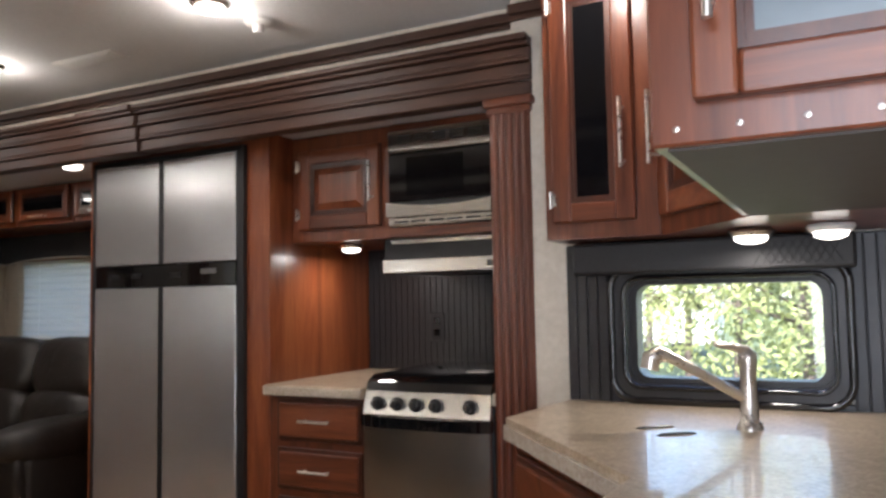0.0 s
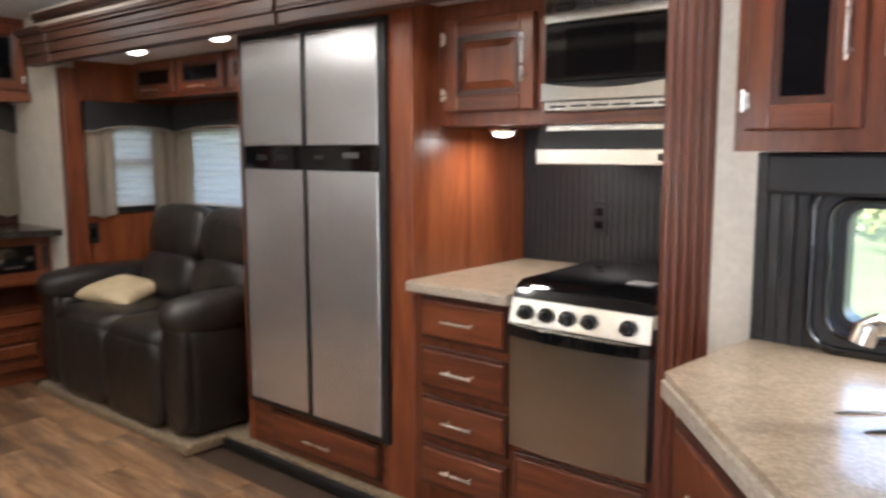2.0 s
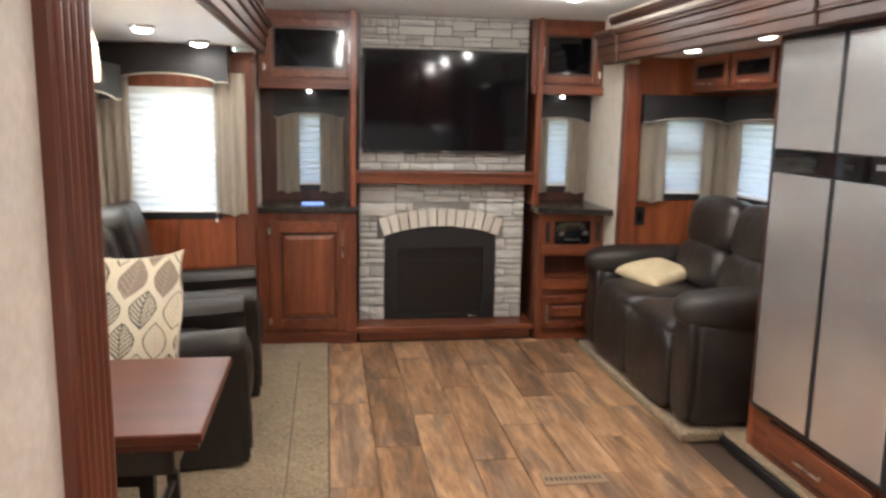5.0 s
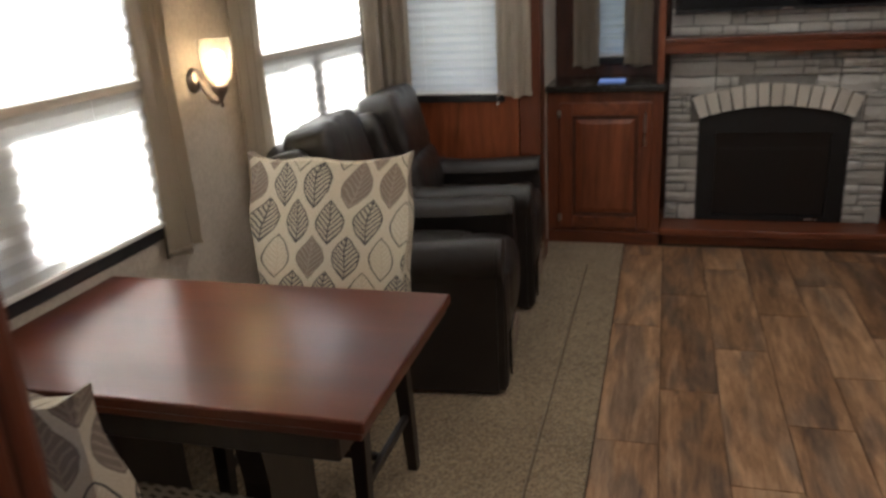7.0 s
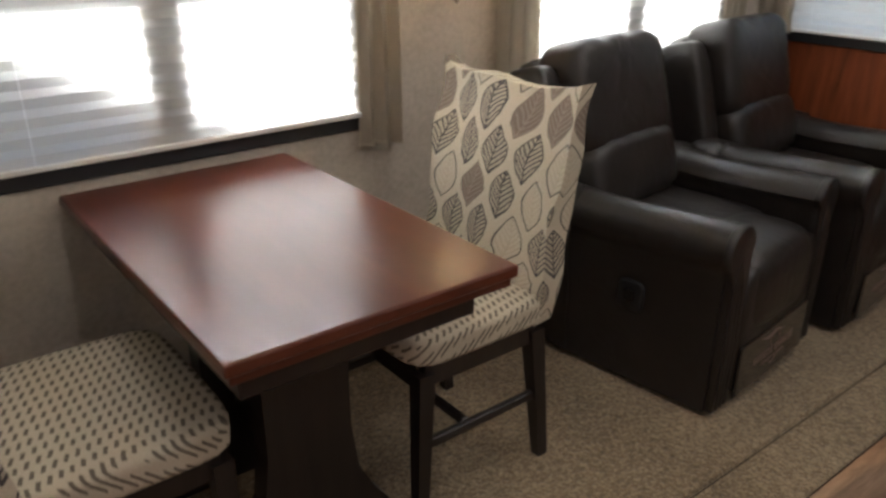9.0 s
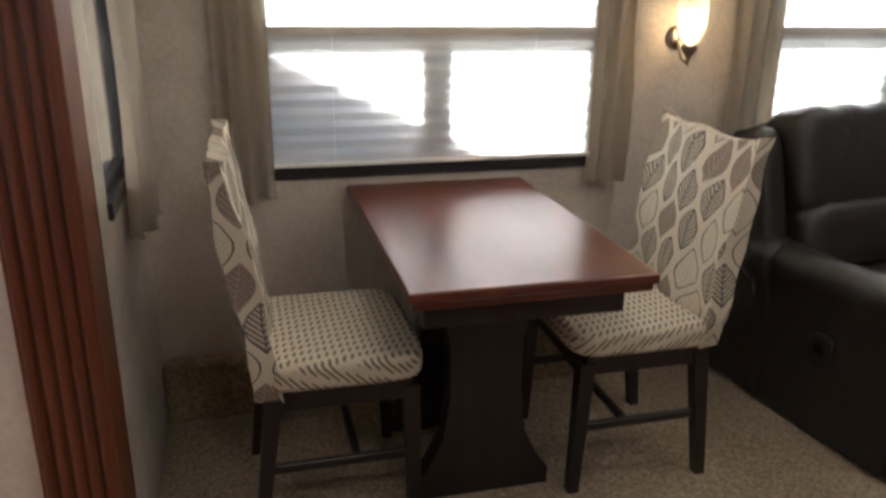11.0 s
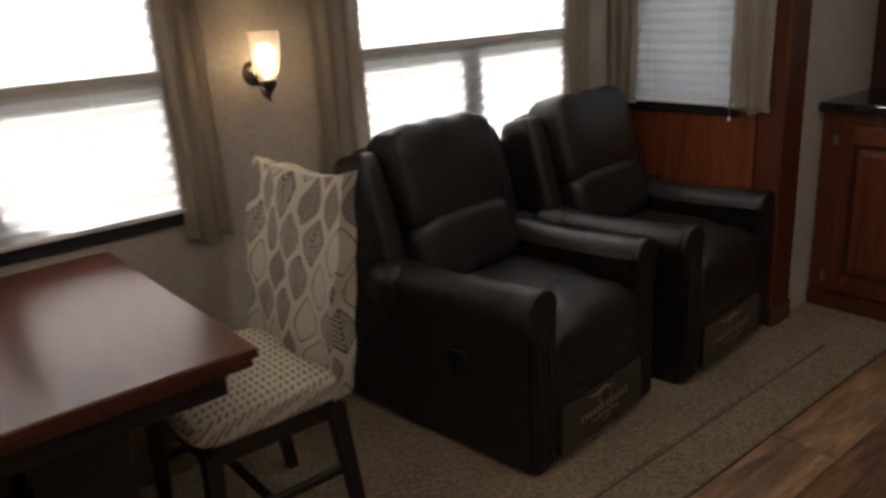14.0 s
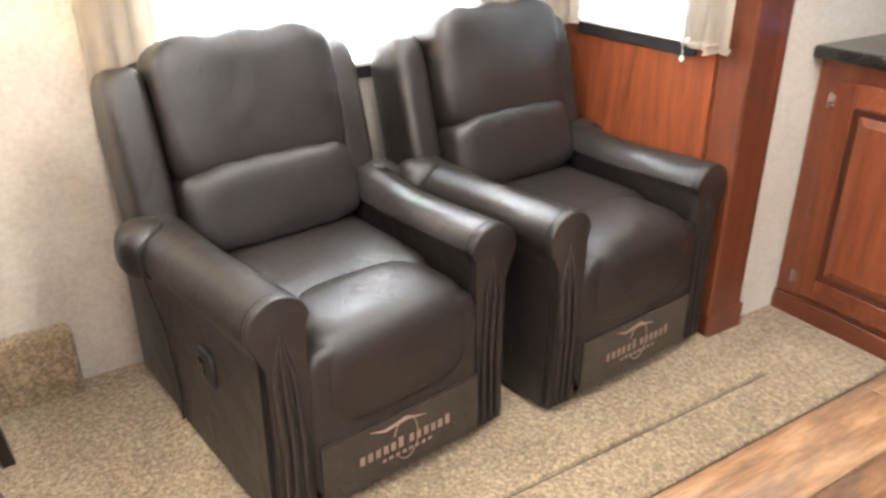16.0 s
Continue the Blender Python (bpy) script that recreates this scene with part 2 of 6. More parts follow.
def make_carpet(name, a, b_, c):
    m, nt, b = start(name)
    v = coords(nt, shift=False)
    f1 = noise_tex(nt, v, 88, 3, 0.8)
    f2 = noise_tex(nt, v, 45, 4, 0.7)
    f3 = noise_tex(nt, v, 3, 3)
    f = mth(nt, "ADD", mth(nt, "MULTIPLY", f1, 0.62), mth(nt, "ADD", mth(nt, "MULTIPLY", f2, 0.23), mth(nt, "MULTIPLY", f3, 0.15)))
    nt.links.new(ramp(nt, f, (0.36, a), (0.5, b_), (0.64, c)), b.inputs["Base Color"])
    b.inputs["Roughness"].default_value = 0.95
    b.inputs["Sheen Weight"].default_value = 0.2
    bump(nt, b, mth(nt, "ADD", f1, f2), 0.9, 0.008)
    return m


CARPET = make_carpet("carpet", (0.085, 0.056, 0.027), (0.26, 0.188, 0.105), (0.49, 0.375, 0.23))


def make_plank():
    """Printed vinyl plank: patchy brown oak with grey and orange drifts."""
    m, nt, b = start("vinyl_plank")
    v = coords(nt, (1.1, 8, 8))
    r = nt.nodes.new("ShaderNodeObjectInfo").outputs["Random"]
    fig = noise_tex(nt, v, 1.0, 5, 0.6, 1.6)
    fib = noise_tex(nt, v, 7.0, 6, 0.7, 0.4)
    pat = noise_tex(nt, coords(nt, (0.7, 2.4, 1)), 3.0, 3, 0.5, 0.6)
    f = mth(nt, "ADD", mth(nt, "MULTIPLY", fig, 0.48), mth(nt, "MULTIPLY", fib, 0.43))
    f = mth(nt, "ADD", f, mth(nt, "MULTIPLY", mth(nt, "SUBTRACT", r, 0.42), 0.10))
    base = ramp(nt, f, (0.32, (0.06, 0.034, 0.021)), (0.46, (0.165, 0.100, 0.062)), (0.63, (0.35, 0.235, 0.15)))
    warm = ramp(nt, f, (0.32, (0.10, 0.048, 0.021)), (0.46, (0.29, 0.158, 0.078)), (0.61, (0.55, 0.34, 0.19)))
    sel = ramp(nt, pat, (0.39, (0, 0, 0)), (0.52, (1, 1, 1)))
    nt.links.new(mixc(nt, sel, base, warm), b.inputs["Base Color"])
    nt.links.new(mth(nt, "MULTIPLY_ADD", fib, 0.2, 0.3), b.inputs["Roughness"])
    bump(nt, b, fib, 0.12, 0.002)
    return m


PLANK = make_plank()
JOINT = plain("plank_joint", (0.06, 0.036, 0.022), 0.7)


def make_stone(name, c1, c2, bs):
    m, nt, b = start(name)
    v = coords(nt)
    r = nt.nodes.new("ShaderNodeObjectInfo").outputs["Random"]
    f1, f2 = noise_tex(nt, v, 14, 5, 0.7), noise_tex(nt, v, 70, 5, 0.7)
    f = mth(nt, "ADD", mth(nt, "ADD", mth(nt, "MULTIPLY", f1, 0.6), mth(nt, "MULTIPLY", f2, 0.4)), mth(nt, "MULTIPLY", mth(nt, "SUBTRACT", r, 0.5), 0.3))
    nt.links.new(ramp(nt, f, (0.3, c1), (0.7, c2)), b.inputs["Base Color"])
    b.inputs["Roughness"].default_value = 0.85
    bump(nt, b, mth(nt, "ADD", f1, mth(nt, "MULTIPLY", f2, 0.5)), bs, 0.012)
    return m


STONE = make_stone("white_ledge_stone", (0.52, 0.50, 0.455), (0.82, 0.80, 0.75), 0.8)
ARCH_BRICK = make_stone("arch_brick", (0.50, 0.46, 0.40), (0.66, 0.62, 0.55), 0.4)
GROUT = surf("grout", (0.16, 0.15, 0.14), (0.26, 0.25, 0.23), 60, 0.9, 0.4)


def make_blind(name, through_colour):
    m, nt, b = start(name)
    v = coords(nt, (1, 1, 1), False)
    n = noise_tex(nt, v, 300, 3)
    tr = nd(nt, "ShaderNodeBsdfTranslucent", Color=(*through_colour, 1))
    df = nd(nt, "ShaderNodeBsdfDiffuse", Color=(0.72, 0.70, 0.66, 1))
    mx = nd(nt, "ShaderNodeMixShader", i0=mth(nt, "MULTIPLY_ADD", n, 0.2, 0.35), i1=tr.outputs[0], i2=df.outputs[0])
    nt.links.new(mx.outputs[0], nt.nodes["Material Output"].inputs[0])
    return m


BLIND = make_blind("pleated_shade", (0.60, 0.595, 0.58))
BLIND_LOW = make_blind("day_shade", (0.40, 0.385, 0.355))


def make_glass(name, c=(1, 1, 1), rough=0.0, ior=1.45):
    m, nt, b = start(name)
    b.inputs["Base Color"].default_value = (*c, 1)
    b.inputs["Roughness"].default_value, b.inputs["IOR"].default_value, b.inputs["Transmission Weight"].default_value = rough, ior, 1.0
    return m


GLASS = make_glass("window_glass")
LAMP_GLASS = make_glass("seeded_glass", (1, 0.96, 0.90), 0.06)
LAMP_GLASS.node_tree.nodes["Principled BSDF"].inputs["Transmission Weight"].default_value = 0.8
FILAMENT = plain("lit_bulb", (1, 0.9, 0.7), 0.5, 0, 0, (1.0, 0.70, 0.36), 8.0)
DIFFUSER = plain("lit_diffuser", (0.9, 0.9, 0.88), 0.5, 0, 0, (1.0, 0.90, 0.76), 1.2)
LED_BLUE = plain("blue_led", (0.1, 0.2, 0.5), 0.4, 0, 0, (0.35, 0.5, 1.0), 0.08)


def make_leaf_cloth():
    """Upholstery print: rows of upright leaves, filled, outlined and veined by turns."""
    m, nt, b = start("leaf_print_cloth")
    tc = nt.nodes.new("ShaderNodeTexCoord")
    w = noise_tex(nt, tc.outputs["Object"], 16, 2)
    sp = nd(nt, "ShaderNodeSeparateXYZ", Vector=tc.outputs["Object"])
    cloth = noise_tex(nt, tc.outputs["Object"], 260, 3)
    ground = mixc(nt, cloth, (0.42, 0.365, 0.27), (0.64, 0.575, 0.445))
    brown = mixc(nt, cloth, (0.15, 0.115, 0.09), (0.24, 0.19, 0.15))
    dark = mixc(nt, cloth, (0.05, 0.045, 0.045), (0.10, 0.09, 0.085))
    tan = mixc(nt, cloth, (0.36, 0.31, 0.23), (0.46, 0.41, 0.31))
    out = ground
    for shift in (0.0, 0.5):
        u = mth(nt, "ADD", mth(nt, "DIVIDE", mth(nt, "ADD", sp.outputs[1], sp.outputs[0]), 0.108), mth(nt, "MULTIPLY_ADD", w, 0.10, shift))
        v = mth(nt, "ADD", mth(nt, "DIVIDE", sp.outputs[2], 0.205), shift + 0.1)
        du, dv = mth(nt, "SUBTRACT", mth(nt, "FRACT", u), 0.5), mth(nt, "SUBTRACT", mth(nt, "FRACT", v), 0.5)
        half = mth(nt, "MULTIPLY", mth(nt, "COSINE", mth(nt, "MULTIPLY", dv, 5.0)), 0.39)
        d = mth(nt, "SUBTRACT", half, mth(nt, "ABSOLUTE", du))
        inside = mth(nt, "MULTIPLY", mth(nt, "GREATER_THAN", d, 0.0), mth(nt, "LESS_THAN", mth(nt, "ABSOLUTE", dv), 0.315))
        core = mth(nt, "GREATER_THAN", d, 0.04)
        key = nd(nt, "ShaderNodeTexWhiteNoise", {"noise_dimensions": "2D"}, Vector=nd(nt, "ShaderNodeCombineXYZ", X=mth(nt, "ADD", mth(nt, "FLOOR", u), shift * 74), Y=mth(nt, "FLOOR", v)).outputs[0]).outputs[0]
        stem = mth(nt, "LESS_THAN", mth(nt, "ABSOLUTE", du), 0.018)
        vein = mth(nt, "MAXIMUM", stem, mth(nt, "GREATER_THAN", mth(nt, "SINE", mth(nt, "MULTIPLY", mth(nt, "SUBTRACT", mth(nt, "MULTIPLY", dv, 1.9), mth(nt, "ABSOLUTE", du)), 44.0)), 0.45))
        filled = mixc(nt, mth(nt, "MULTIPLY", vein, 0.25), brown, ground)
        veined = mixc(nt, vein, tan, dark)
        pale = mixc(nt, mth(nt, "MULTIPLY", vein, 0.6), ground, tan)
        fill = mixc(nt, mth(nt, "GREATER_THAN", key, 0.34), filled, mixc(nt, mth(nt, "GREATER_THAN", key, 0.62), veined, pale))
        rim = mixc(nt, mth(nt, "GREATER_THAN", key, 0.34), brown, dark)
        out = mixc(nt, inside, out, mixc(nt, core, rim, fill))
    nt.links.new(out, b.inputs["Base Color"])
    b.inputs["Roughness"].default_value = 0.9
    bump(nt, b, cloth, 0.4, 0.002)
    return m


def make_seat_cloth():
    """Cream cloth woven with staggered rows of short dark dashes."""
    m, nt, b = start("dashed_cloth")
    tc = nt.nodes.new("ShaderNodeTexCoord").outputs["Object"]
    wob = noise_tex(nt, tc, 26, 2)
    sp = nd(nt, "ShaderNodeSeparateXYZ", Vector=tc)
    across = mth(nt, "ADD", sp.outputs[0], mth(nt, "MULTIPLY", sp.outputs[2], 0.8))
    row = mth(nt, "ADD", mth(nt, "DIVIDE", across, 0.019), mth(nt, "MULTIPLY", wob, 0.5))
    line = mth(nt, "FLOOR", row)
    u = mth(nt, "ADD", mth(nt, "DIVIDE", mth(nt, "ADD", sp.outputs[1], mth(nt, "MULTIPLY", sp.outputs[0], 0.6)), 0.031), mth(nt, "ADD", mth(nt, "MULTIPLY", line, 0.5), mth(nt, "MULTIPLY", wob, 0.6)))
    du, dv = mth(nt, "SUBTRACT", mth(nt, "FRACT", u), 0.5), mth(nt, "SUBTRACT", mth(nt, "FRACT", row), 0.5)
    bow = mth(nt, "SUBTRACT", dv, mth(nt, "MULTIPLY_ADD", du, 0.5, 0.0))
    mask = mth(nt, "MULTIPLY", mth(nt, "LESS_THAN", mth(nt, "ABSOLUTE", bow), 0.17), mth(nt, "LESS_THAN", mth(nt, "ABSOLUTE", du), 0.37))
    cl = noise_tex(nt, tc, 280, 3)
    ground = mixc(nt, cl, (0.42, 0.36, 0.26), (0.58, 0.51, 0.39))
    nt.links.new(mixc(nt, mth(nt, "MULTIPLY", mask, 0.85), ground, (0.085, 0.066, 0.050)), b.inputs["Base Color"])
    b.inputs["Roughness"].default_value = 0.9
    bump(nt, b, mth(nt, "ADD", cl, mth(nt, "MULTIPLY", mask, -0.6)), 0.4, 0.002)
    return m


LEAF_CLOTH, SEAT_CLOTH = make_leaf_cloth(), make_seat_cloth()
GRASS = surf("grass", (0.06, 0.08, 0.03), (0.13, 0.16, 0.065), 30, 0.9, 0.6, big=0.6, bdist=0.05)
LEAVES = surf("leaves", (0.13, 0.17, 0.055), (0.28, 0.29, 0.11), 6, 0.6, 0.1, big=1)
# dark brown for the shadow line drawn beside the slide carpet
SEAM_SHADE = plain("carpet_binding", (0.10, 0.072, 0.045), 0.9)
BARK = surf("bark", (0.06, 0.045, 0.035), (0.13, 0.10, 0.08), 20, 0.9, 0.5, big=2, bdist=0.02)

# ---- mesh helpers ----
WORLD_BUILT = {}


def thing(name, x, y, z, label, category, group="", kind="", rz=0.0, local=False):
    """A top-level Empty at the base of a thing. Parts are given in world places, or in its own if local."""
    o = new(name)
    o.matrix_basis = pose(x, y, z, 0, 0, rz)
    o.empty_display_size = 0.1
    WORLD_BUILT[o] = None if local else o.matrix_basis.inverted()
    return tagged(o, label, category, group, kind)


def part(name, bm, material, parent=None, label="", smooth=False, T=None):
    """Link a bmesh as one mesh object, under a thing or a part."""
    me = bpy.data.meshes.new(name)
    if T is not None:
        bm.transform(T)
    root = parent
    while root is not None and root.parent is not None:
        root = root.parent
    inv = WORLD_BUILT.get(root)
    if inv is not None:
        bm.transform(inv)
    bmesh.ops.recalc_face_normals(bm, faces=bm.faces)
    bm.to_mesh(me)
    bm.free()
    me.materials.append(material)
    if smooth:
        for p in me.polygons:
            p.use_smooth = True
        me.set_sharp_from_angle(angle=radians(smooth if smooth > 1 else 40))
    ob = new(name, me)
    ob.parent = parent
    if label:
        ob["label"] = label
    return ob


def structure(name, bm, material, label, category="wall", smooth=False):
    return tagged(part(name, bm, material, None, label, smooth), label, category, "", "structure")


def bm0():
    return bmesh.new()


def box(bm, x0, x1, y0, y1, z0, z1, r=0.0, seg=1):
    t = bmesh.ops.create_cube(bm, size=1.0)
    vs = t["verts"]
    for v in vs:
        v.co = ((x0 + x1) / 2 + v.co.x * (x1 - x0), (y0 + y1) / 2 + v.co.y * (y1 - y0), (z0 + z1) / 2 + v.co.z * (z1 - z0))
    if r > 0:
        es = list({e for v in vs for e in v.link_edges})
        bmesh.ops.bevel(bm, geom=es, offset=r, segments=seg, profile=0.5, affect="EDGES")
    return bm


def B(x0, x1, y0, y1, z0, z1, r=0.0, seg=1):
    return box(bm0(), x0, x1, y0, y1, z0, z1, r, seg)


def tube(bm, pts, r, seg=10, cap=True):
    """A round bar through points; r a radius or one for each point."""
    pts = [Vector(p) for p in pts]
    rs = r if isinstance(r, (list, tuple)) else [r] * len(pts)
    rings = []
    for i, p in enumerate(pts):
        d = (pts[min(i + 1, len(pts) - 1)] - pts[max(i - 1, 0)]).normalized()
        a = d.orthogonal().normalized() if i == 0 else (ax - d * ax.dot(d)).normalized()
        ax = a
        b = d.cross(a)
        rings.append([bm.verts.new(p + (a * math.cos(2 * math.pi * k / seg) + b * math.sin(2 * math.pi * k / seg)) * rs[i]) for k in range(seg)])
    for q, s in zip(rings, rings[1:]):
        for k in range(seg):
            bm.faces.new((q[k], q[(k + 1) % seg], s[(k + 1) % seg], s[k]))
    if cap:
        bm.faces.new(rings[0][::-1]), bm.faces.new(rings[-1])
    return bm


def lathe(bm, prof, x, y, z, seg=20, axis="z"):
    """Turn a profile of (radius, height) about an axis through a point."""
    rings = []
    for r, h in prof:
        ring = []
        for k in range(seg):
            a = 2 * math.pi * k / seg
            c, s = r * math.cos(a), r * math.sin(a)
            ring.append(bm.verts.new({"z": (x + c, y + s, z + h), "y": (x + c, y + h, z + s), "x": (x + h, y + c, z + s)}[axis]))
        rings.append(ring)
    for q, s in zip(rings, rings[1:]):
        for k in range(seg):
            bm.faces.new((q[k], q[(k + 1) % seg], s[(k + 1) % seg], s[k]))
    if prof[0][0] > 1e-4:
        bm.faces.new(rings[0][::-1])
    if prof[-1][0] > 1e-4:
        bm.faces.new(rings[-1])
    bmesh.ops.remove_doubles(bm, verts=bm.verts, dist=1e-5)
    return bm


def prism(bm, poly, lo, hi, axis="z"):
    """Extrude a closed outline. axis z: (x, y); y: (x, z); x: (y, z)."""
    put = {"z": lambda a, b, h: (a, b, h), "y": lambda a, b, h: (a, h, b), "x": lambda a, b, h: (h, a, b)}[axis]
    lower, upper = [bm.verts.new(put(a, b, lo)) for a, b in poly], [bm.verts.new(put(a, b, hi)) for a, b in poly]
    n = len(poly)
    bm.faces.new(lower[::-1]), bm.faces.new(upper)
    for i in range(n):
        bm.faces.new((lower[i], lower[(i + 1) % n], upper[(i + 1) % n], upper[i]))
    return bm


def cushion(bm, c, h, n=4.0, k=8, m=None):
    """A soft block: a cube's grid drawn onto a rounded superellipsoid."""
    bmesh.ops.create_cube(bm, size=2.0)
    bmesh.ops.subdivide_edges(bm, edges=bm.edges[:], cuts=k, use_grid_fill=True)
    vs = bm.verts[:]
    for v in vs:
        p = v.co
        s = (abs(p.x) ** n + abs(p.y) ** n + abs(p.z) ** n) ** (1 / n)
        q = Vector((p.x / s * h[0], p.y / s * h[1], p.z / s * h[2]))
        v.co = (m @ q if m is not None else q) + Vector(c)
    return bm


def cells(bm, u0, u1, v0, v1, holes, put):
    """A wall as boxes round its openings. put(ua, ub, va, vb) adds one box."""
    us = sorted({u0, u1, *[h[i] for h in holes for i in (0, 1)]})
    vs = sorted({v0, v1, *[h[i] for h in holes for i in (2, 3)]})
    for a, b in zip(us, us[1:]):
        run = None
        for c, d in zip(vs, vs[1:]):
            mu, mv = (a + b) / 2, (c + d) / 2
            if any(h[0] < mu < h[1] and h[2] < mv < h[3] for h in holes):
                if run:
                    put(a, b, *run)
                run = None
            else:
                run = (run[0], d) if run else (c, d)
        if run:
            put(a, b, *run)


def wall_y(x0, x1, ya, yb, z0, z1, holes=()):
    bm = bm0()
    cells(bm, x0, x1, z0, z1, holes, lambda a, b, c, d: box(bm, a, b, ya, yb, c, d))
    return bm


def wall_x(xa, xb, y0, y1, z0, z1, holes=()):
    bm = bm0()
    cells(bm, y0, y1, z0, z1, holes, lambda a, b, c, d: box(bm, xa, xb, a, b, c, d))
    return bm


# ---- shell of the trailer ----
CEIL = 2.10
structure("floor_entry", B(-0.12, 2.2, 0.70, 1.30, -0.10, -0.006), JOINT, "floor beside the entry", "floor")
structure("floor", B(-5.15, 2.2, 1.30, 3.75, -0.10, -0.006), JOINT, "dark seams under the brown vinyl plank floor", "floor")
structure("floor_dinette_slide", B(-4.36, -0.70, 0.53, 1.30, -0.10, -0.006), JOINT, "floor of the dinette slide under carpet", "floor")
structure("floor_kitchen_slide", B(-4.50, -0.62, 3.75, 4.50, -0.10, 0.03), JOINT, "raised floor of the kitchen slide", "floor")
structure("ceiling", B(-5.15, 2.2, 0.70, 3.80, CEIL, CEIL + 0.06), CEILING, "white vinyl ceiling", "ceiling")
structure("ceiling_dinette_slide", B(-4.36, -0.70, 0.554, 1.395, 1.83, 1.90), CEILING, "white ceiling of the dinette slide", "ceiling")
structure("ceiling_kitchen_slide", B(-4.50, -0.60, 3.62, 4.50, 1.85, 1.92), CEILING, "white ceiling of the kitchen slide", "ceiling")
# dinette side
structure("wall_dinette_outer", wall_y(-4.36, -0.70, 0.555, 0.60, -0.1, 1.83, [(-2.21, -1.16, 0.815, 1.61), (-3.91, -2.87, 0.815, 1.61)]), WALLPAPER, "taupe textured wallpaper wall with two wide windows")
structure("wall_dinette_end", wall_x(-4.36, -4.25, 0.601, 1.30, -0.1, 1.83, [(0.74, 1.22, 0.90, 1.60)]), PANEL, "cherry panelled end wall of the slide")
structure("wall_dinette_near", wall_x(-0.80, -0.70, 0.601, 1.38, -0.1, 1.83, [(0.80, 1.24, 0.90, 1.58)]), WALLPAPER, "taupe wallpaper end wall of the slide with a window")
structure("wall_south_rear", B(-5.05, -4.43, 1.30, 1.385, -0.1, CEIL), WALL_LIGHT, "light wallpaper wall beside the slide")
structure("wall_south_near", B(-0.70, -0.151, 1.28, 1.495, -0.1, CEIL), WALL_LIGHT, "light wallpaper wall beside the slide")
structure("wall_south_return", B(-0.15, -0.02, 0.80, 1.44, -0.1, CEIL), WALL_LIGHT, "light wallpaper return wall")
structure("wall_south_entry", wall_y(-0.12, 2.2, 0.70, 0.80, -0.1, CEIL, [(0.0, 0.75, 0.02, 1.93)]), WALL_LIGHT, "light wallpaper wall beside the entry")
structure("wall_south_over", B(-4.25, -0.70, 1.40, 1.44, 1.90, CEIL), WALL_LIGHT, "light wallpaper band over the slide")
# kitchen side
structure("wall_north_near", wall_y(-0.66, 2.2, 3.50, 3.62, -0.1, CEIL, [(-0.36, 0.21, 0.925, 1.27)]), WALL_LIGHT, "light wallpaper wall with the sink window")
structure("wall_north_over", B(-4.50, -0.66, 3.56, 3.61, 1.90, CEIL), WALL_LIGHT, "cream wallpaper band over the kitchen slide")
structure("wall_north_rear", B(-5.05, -4.40, 3.64, 3.74, -0.1, CEIL), WALL_LIGHT, "light wallpaper return wall")
structure("wall_kitchen_outer", wall_y(-4.50, -0.60, 4.37, 4.48, -0.1, 1.85, [(-4.22, -3.3, 1.0, 1.47)]), PANEL, "outer wall of the kitchen slide")
structure("wall_kitchen_end", wall_x(-4.50, -4.40, 3.741, 4.37, -0.1, 1.85, [(3.92, 4.19, 1.0, 1.48)]), PANEL, "cherry panelled end wall of the sofa slide")
structure("wall_kitchen_near", B(-0.72, -0.62, 3.70, 4.37, -0.1, 1.85), PANEL, "end wall of the kitchen slide")
structure("wall_west", wall_x(-5.15, -5.05, 1.30, 3.74, -0.1, CEIL, [(1.625, 1.79, 0.99, 1.48), (3.33, 3.51, 0.99, 1.48)]), GLAZE, "dark cherry rear wall behind the fireplace")
structure("wall_east", B(2.1, 2.2, 0.80, 3.50, -0.1, CEIL), WALL_LIGHT, "plain wallpaper wall")
structure("siding_dinette", wall_y(-4.36, -0.70, 0.54, 0.553, -0.1, 1.92, [(-2.22, -1.15, 0.805, 1.62), (-3.92, -2.86, 0.805, 1.62)]), SIDING, "white outer siding of the dinette slide")
structure("siding_dinette_end", wall_x(-4.375, -4.362, 0.54, 1.30, -0.1, 1.92, [(0.73, 1.23, 0.89, 1.61)]), SIDING, "white outer siding of the dinette slide")
structure("siding_kitchen", wall_y(-4.50, -0.60, 4.482, 4.495, -0.1, 1.92, [(-4.23, -3.29, 0.99, 1.48)]), SIDING, "white outer siding of the kitchen slide")
structure("siding_kitchen_end", wall_x(-4.515, -4.502, 3.741, 4.495, -0.1, 1.92, [(3.91, 4.20, 0.99, 1.49)]), SIDING, "white outer siding of the kitchen slide")
structure("siding_kitchen_near", B(-0.618, -0.605, 3.70, 4.495, -0.1, 1.92), SIDING, "white outer siding of the kitchen slide")
structure("roof", B(-5.25, 2.3, 0.65, 3.85, 2.17, 2.22), SIDING, "white roof of the trailer", "roof")


def moulding(name, x0, x1, y, zs, mat, label, sign):
    """A long cornice of steps: zs are (bottom, top, reach)."""
    bm = bm0()
    for a, b, d in zs:
        ya, yb = sorted((y, y + sign * d))
        box(bm, x0, x1, ya, yb, a, b, min(0.006, (b - a) * 0.3), 2)
    return structure(name, bm, mat, label, "trim")


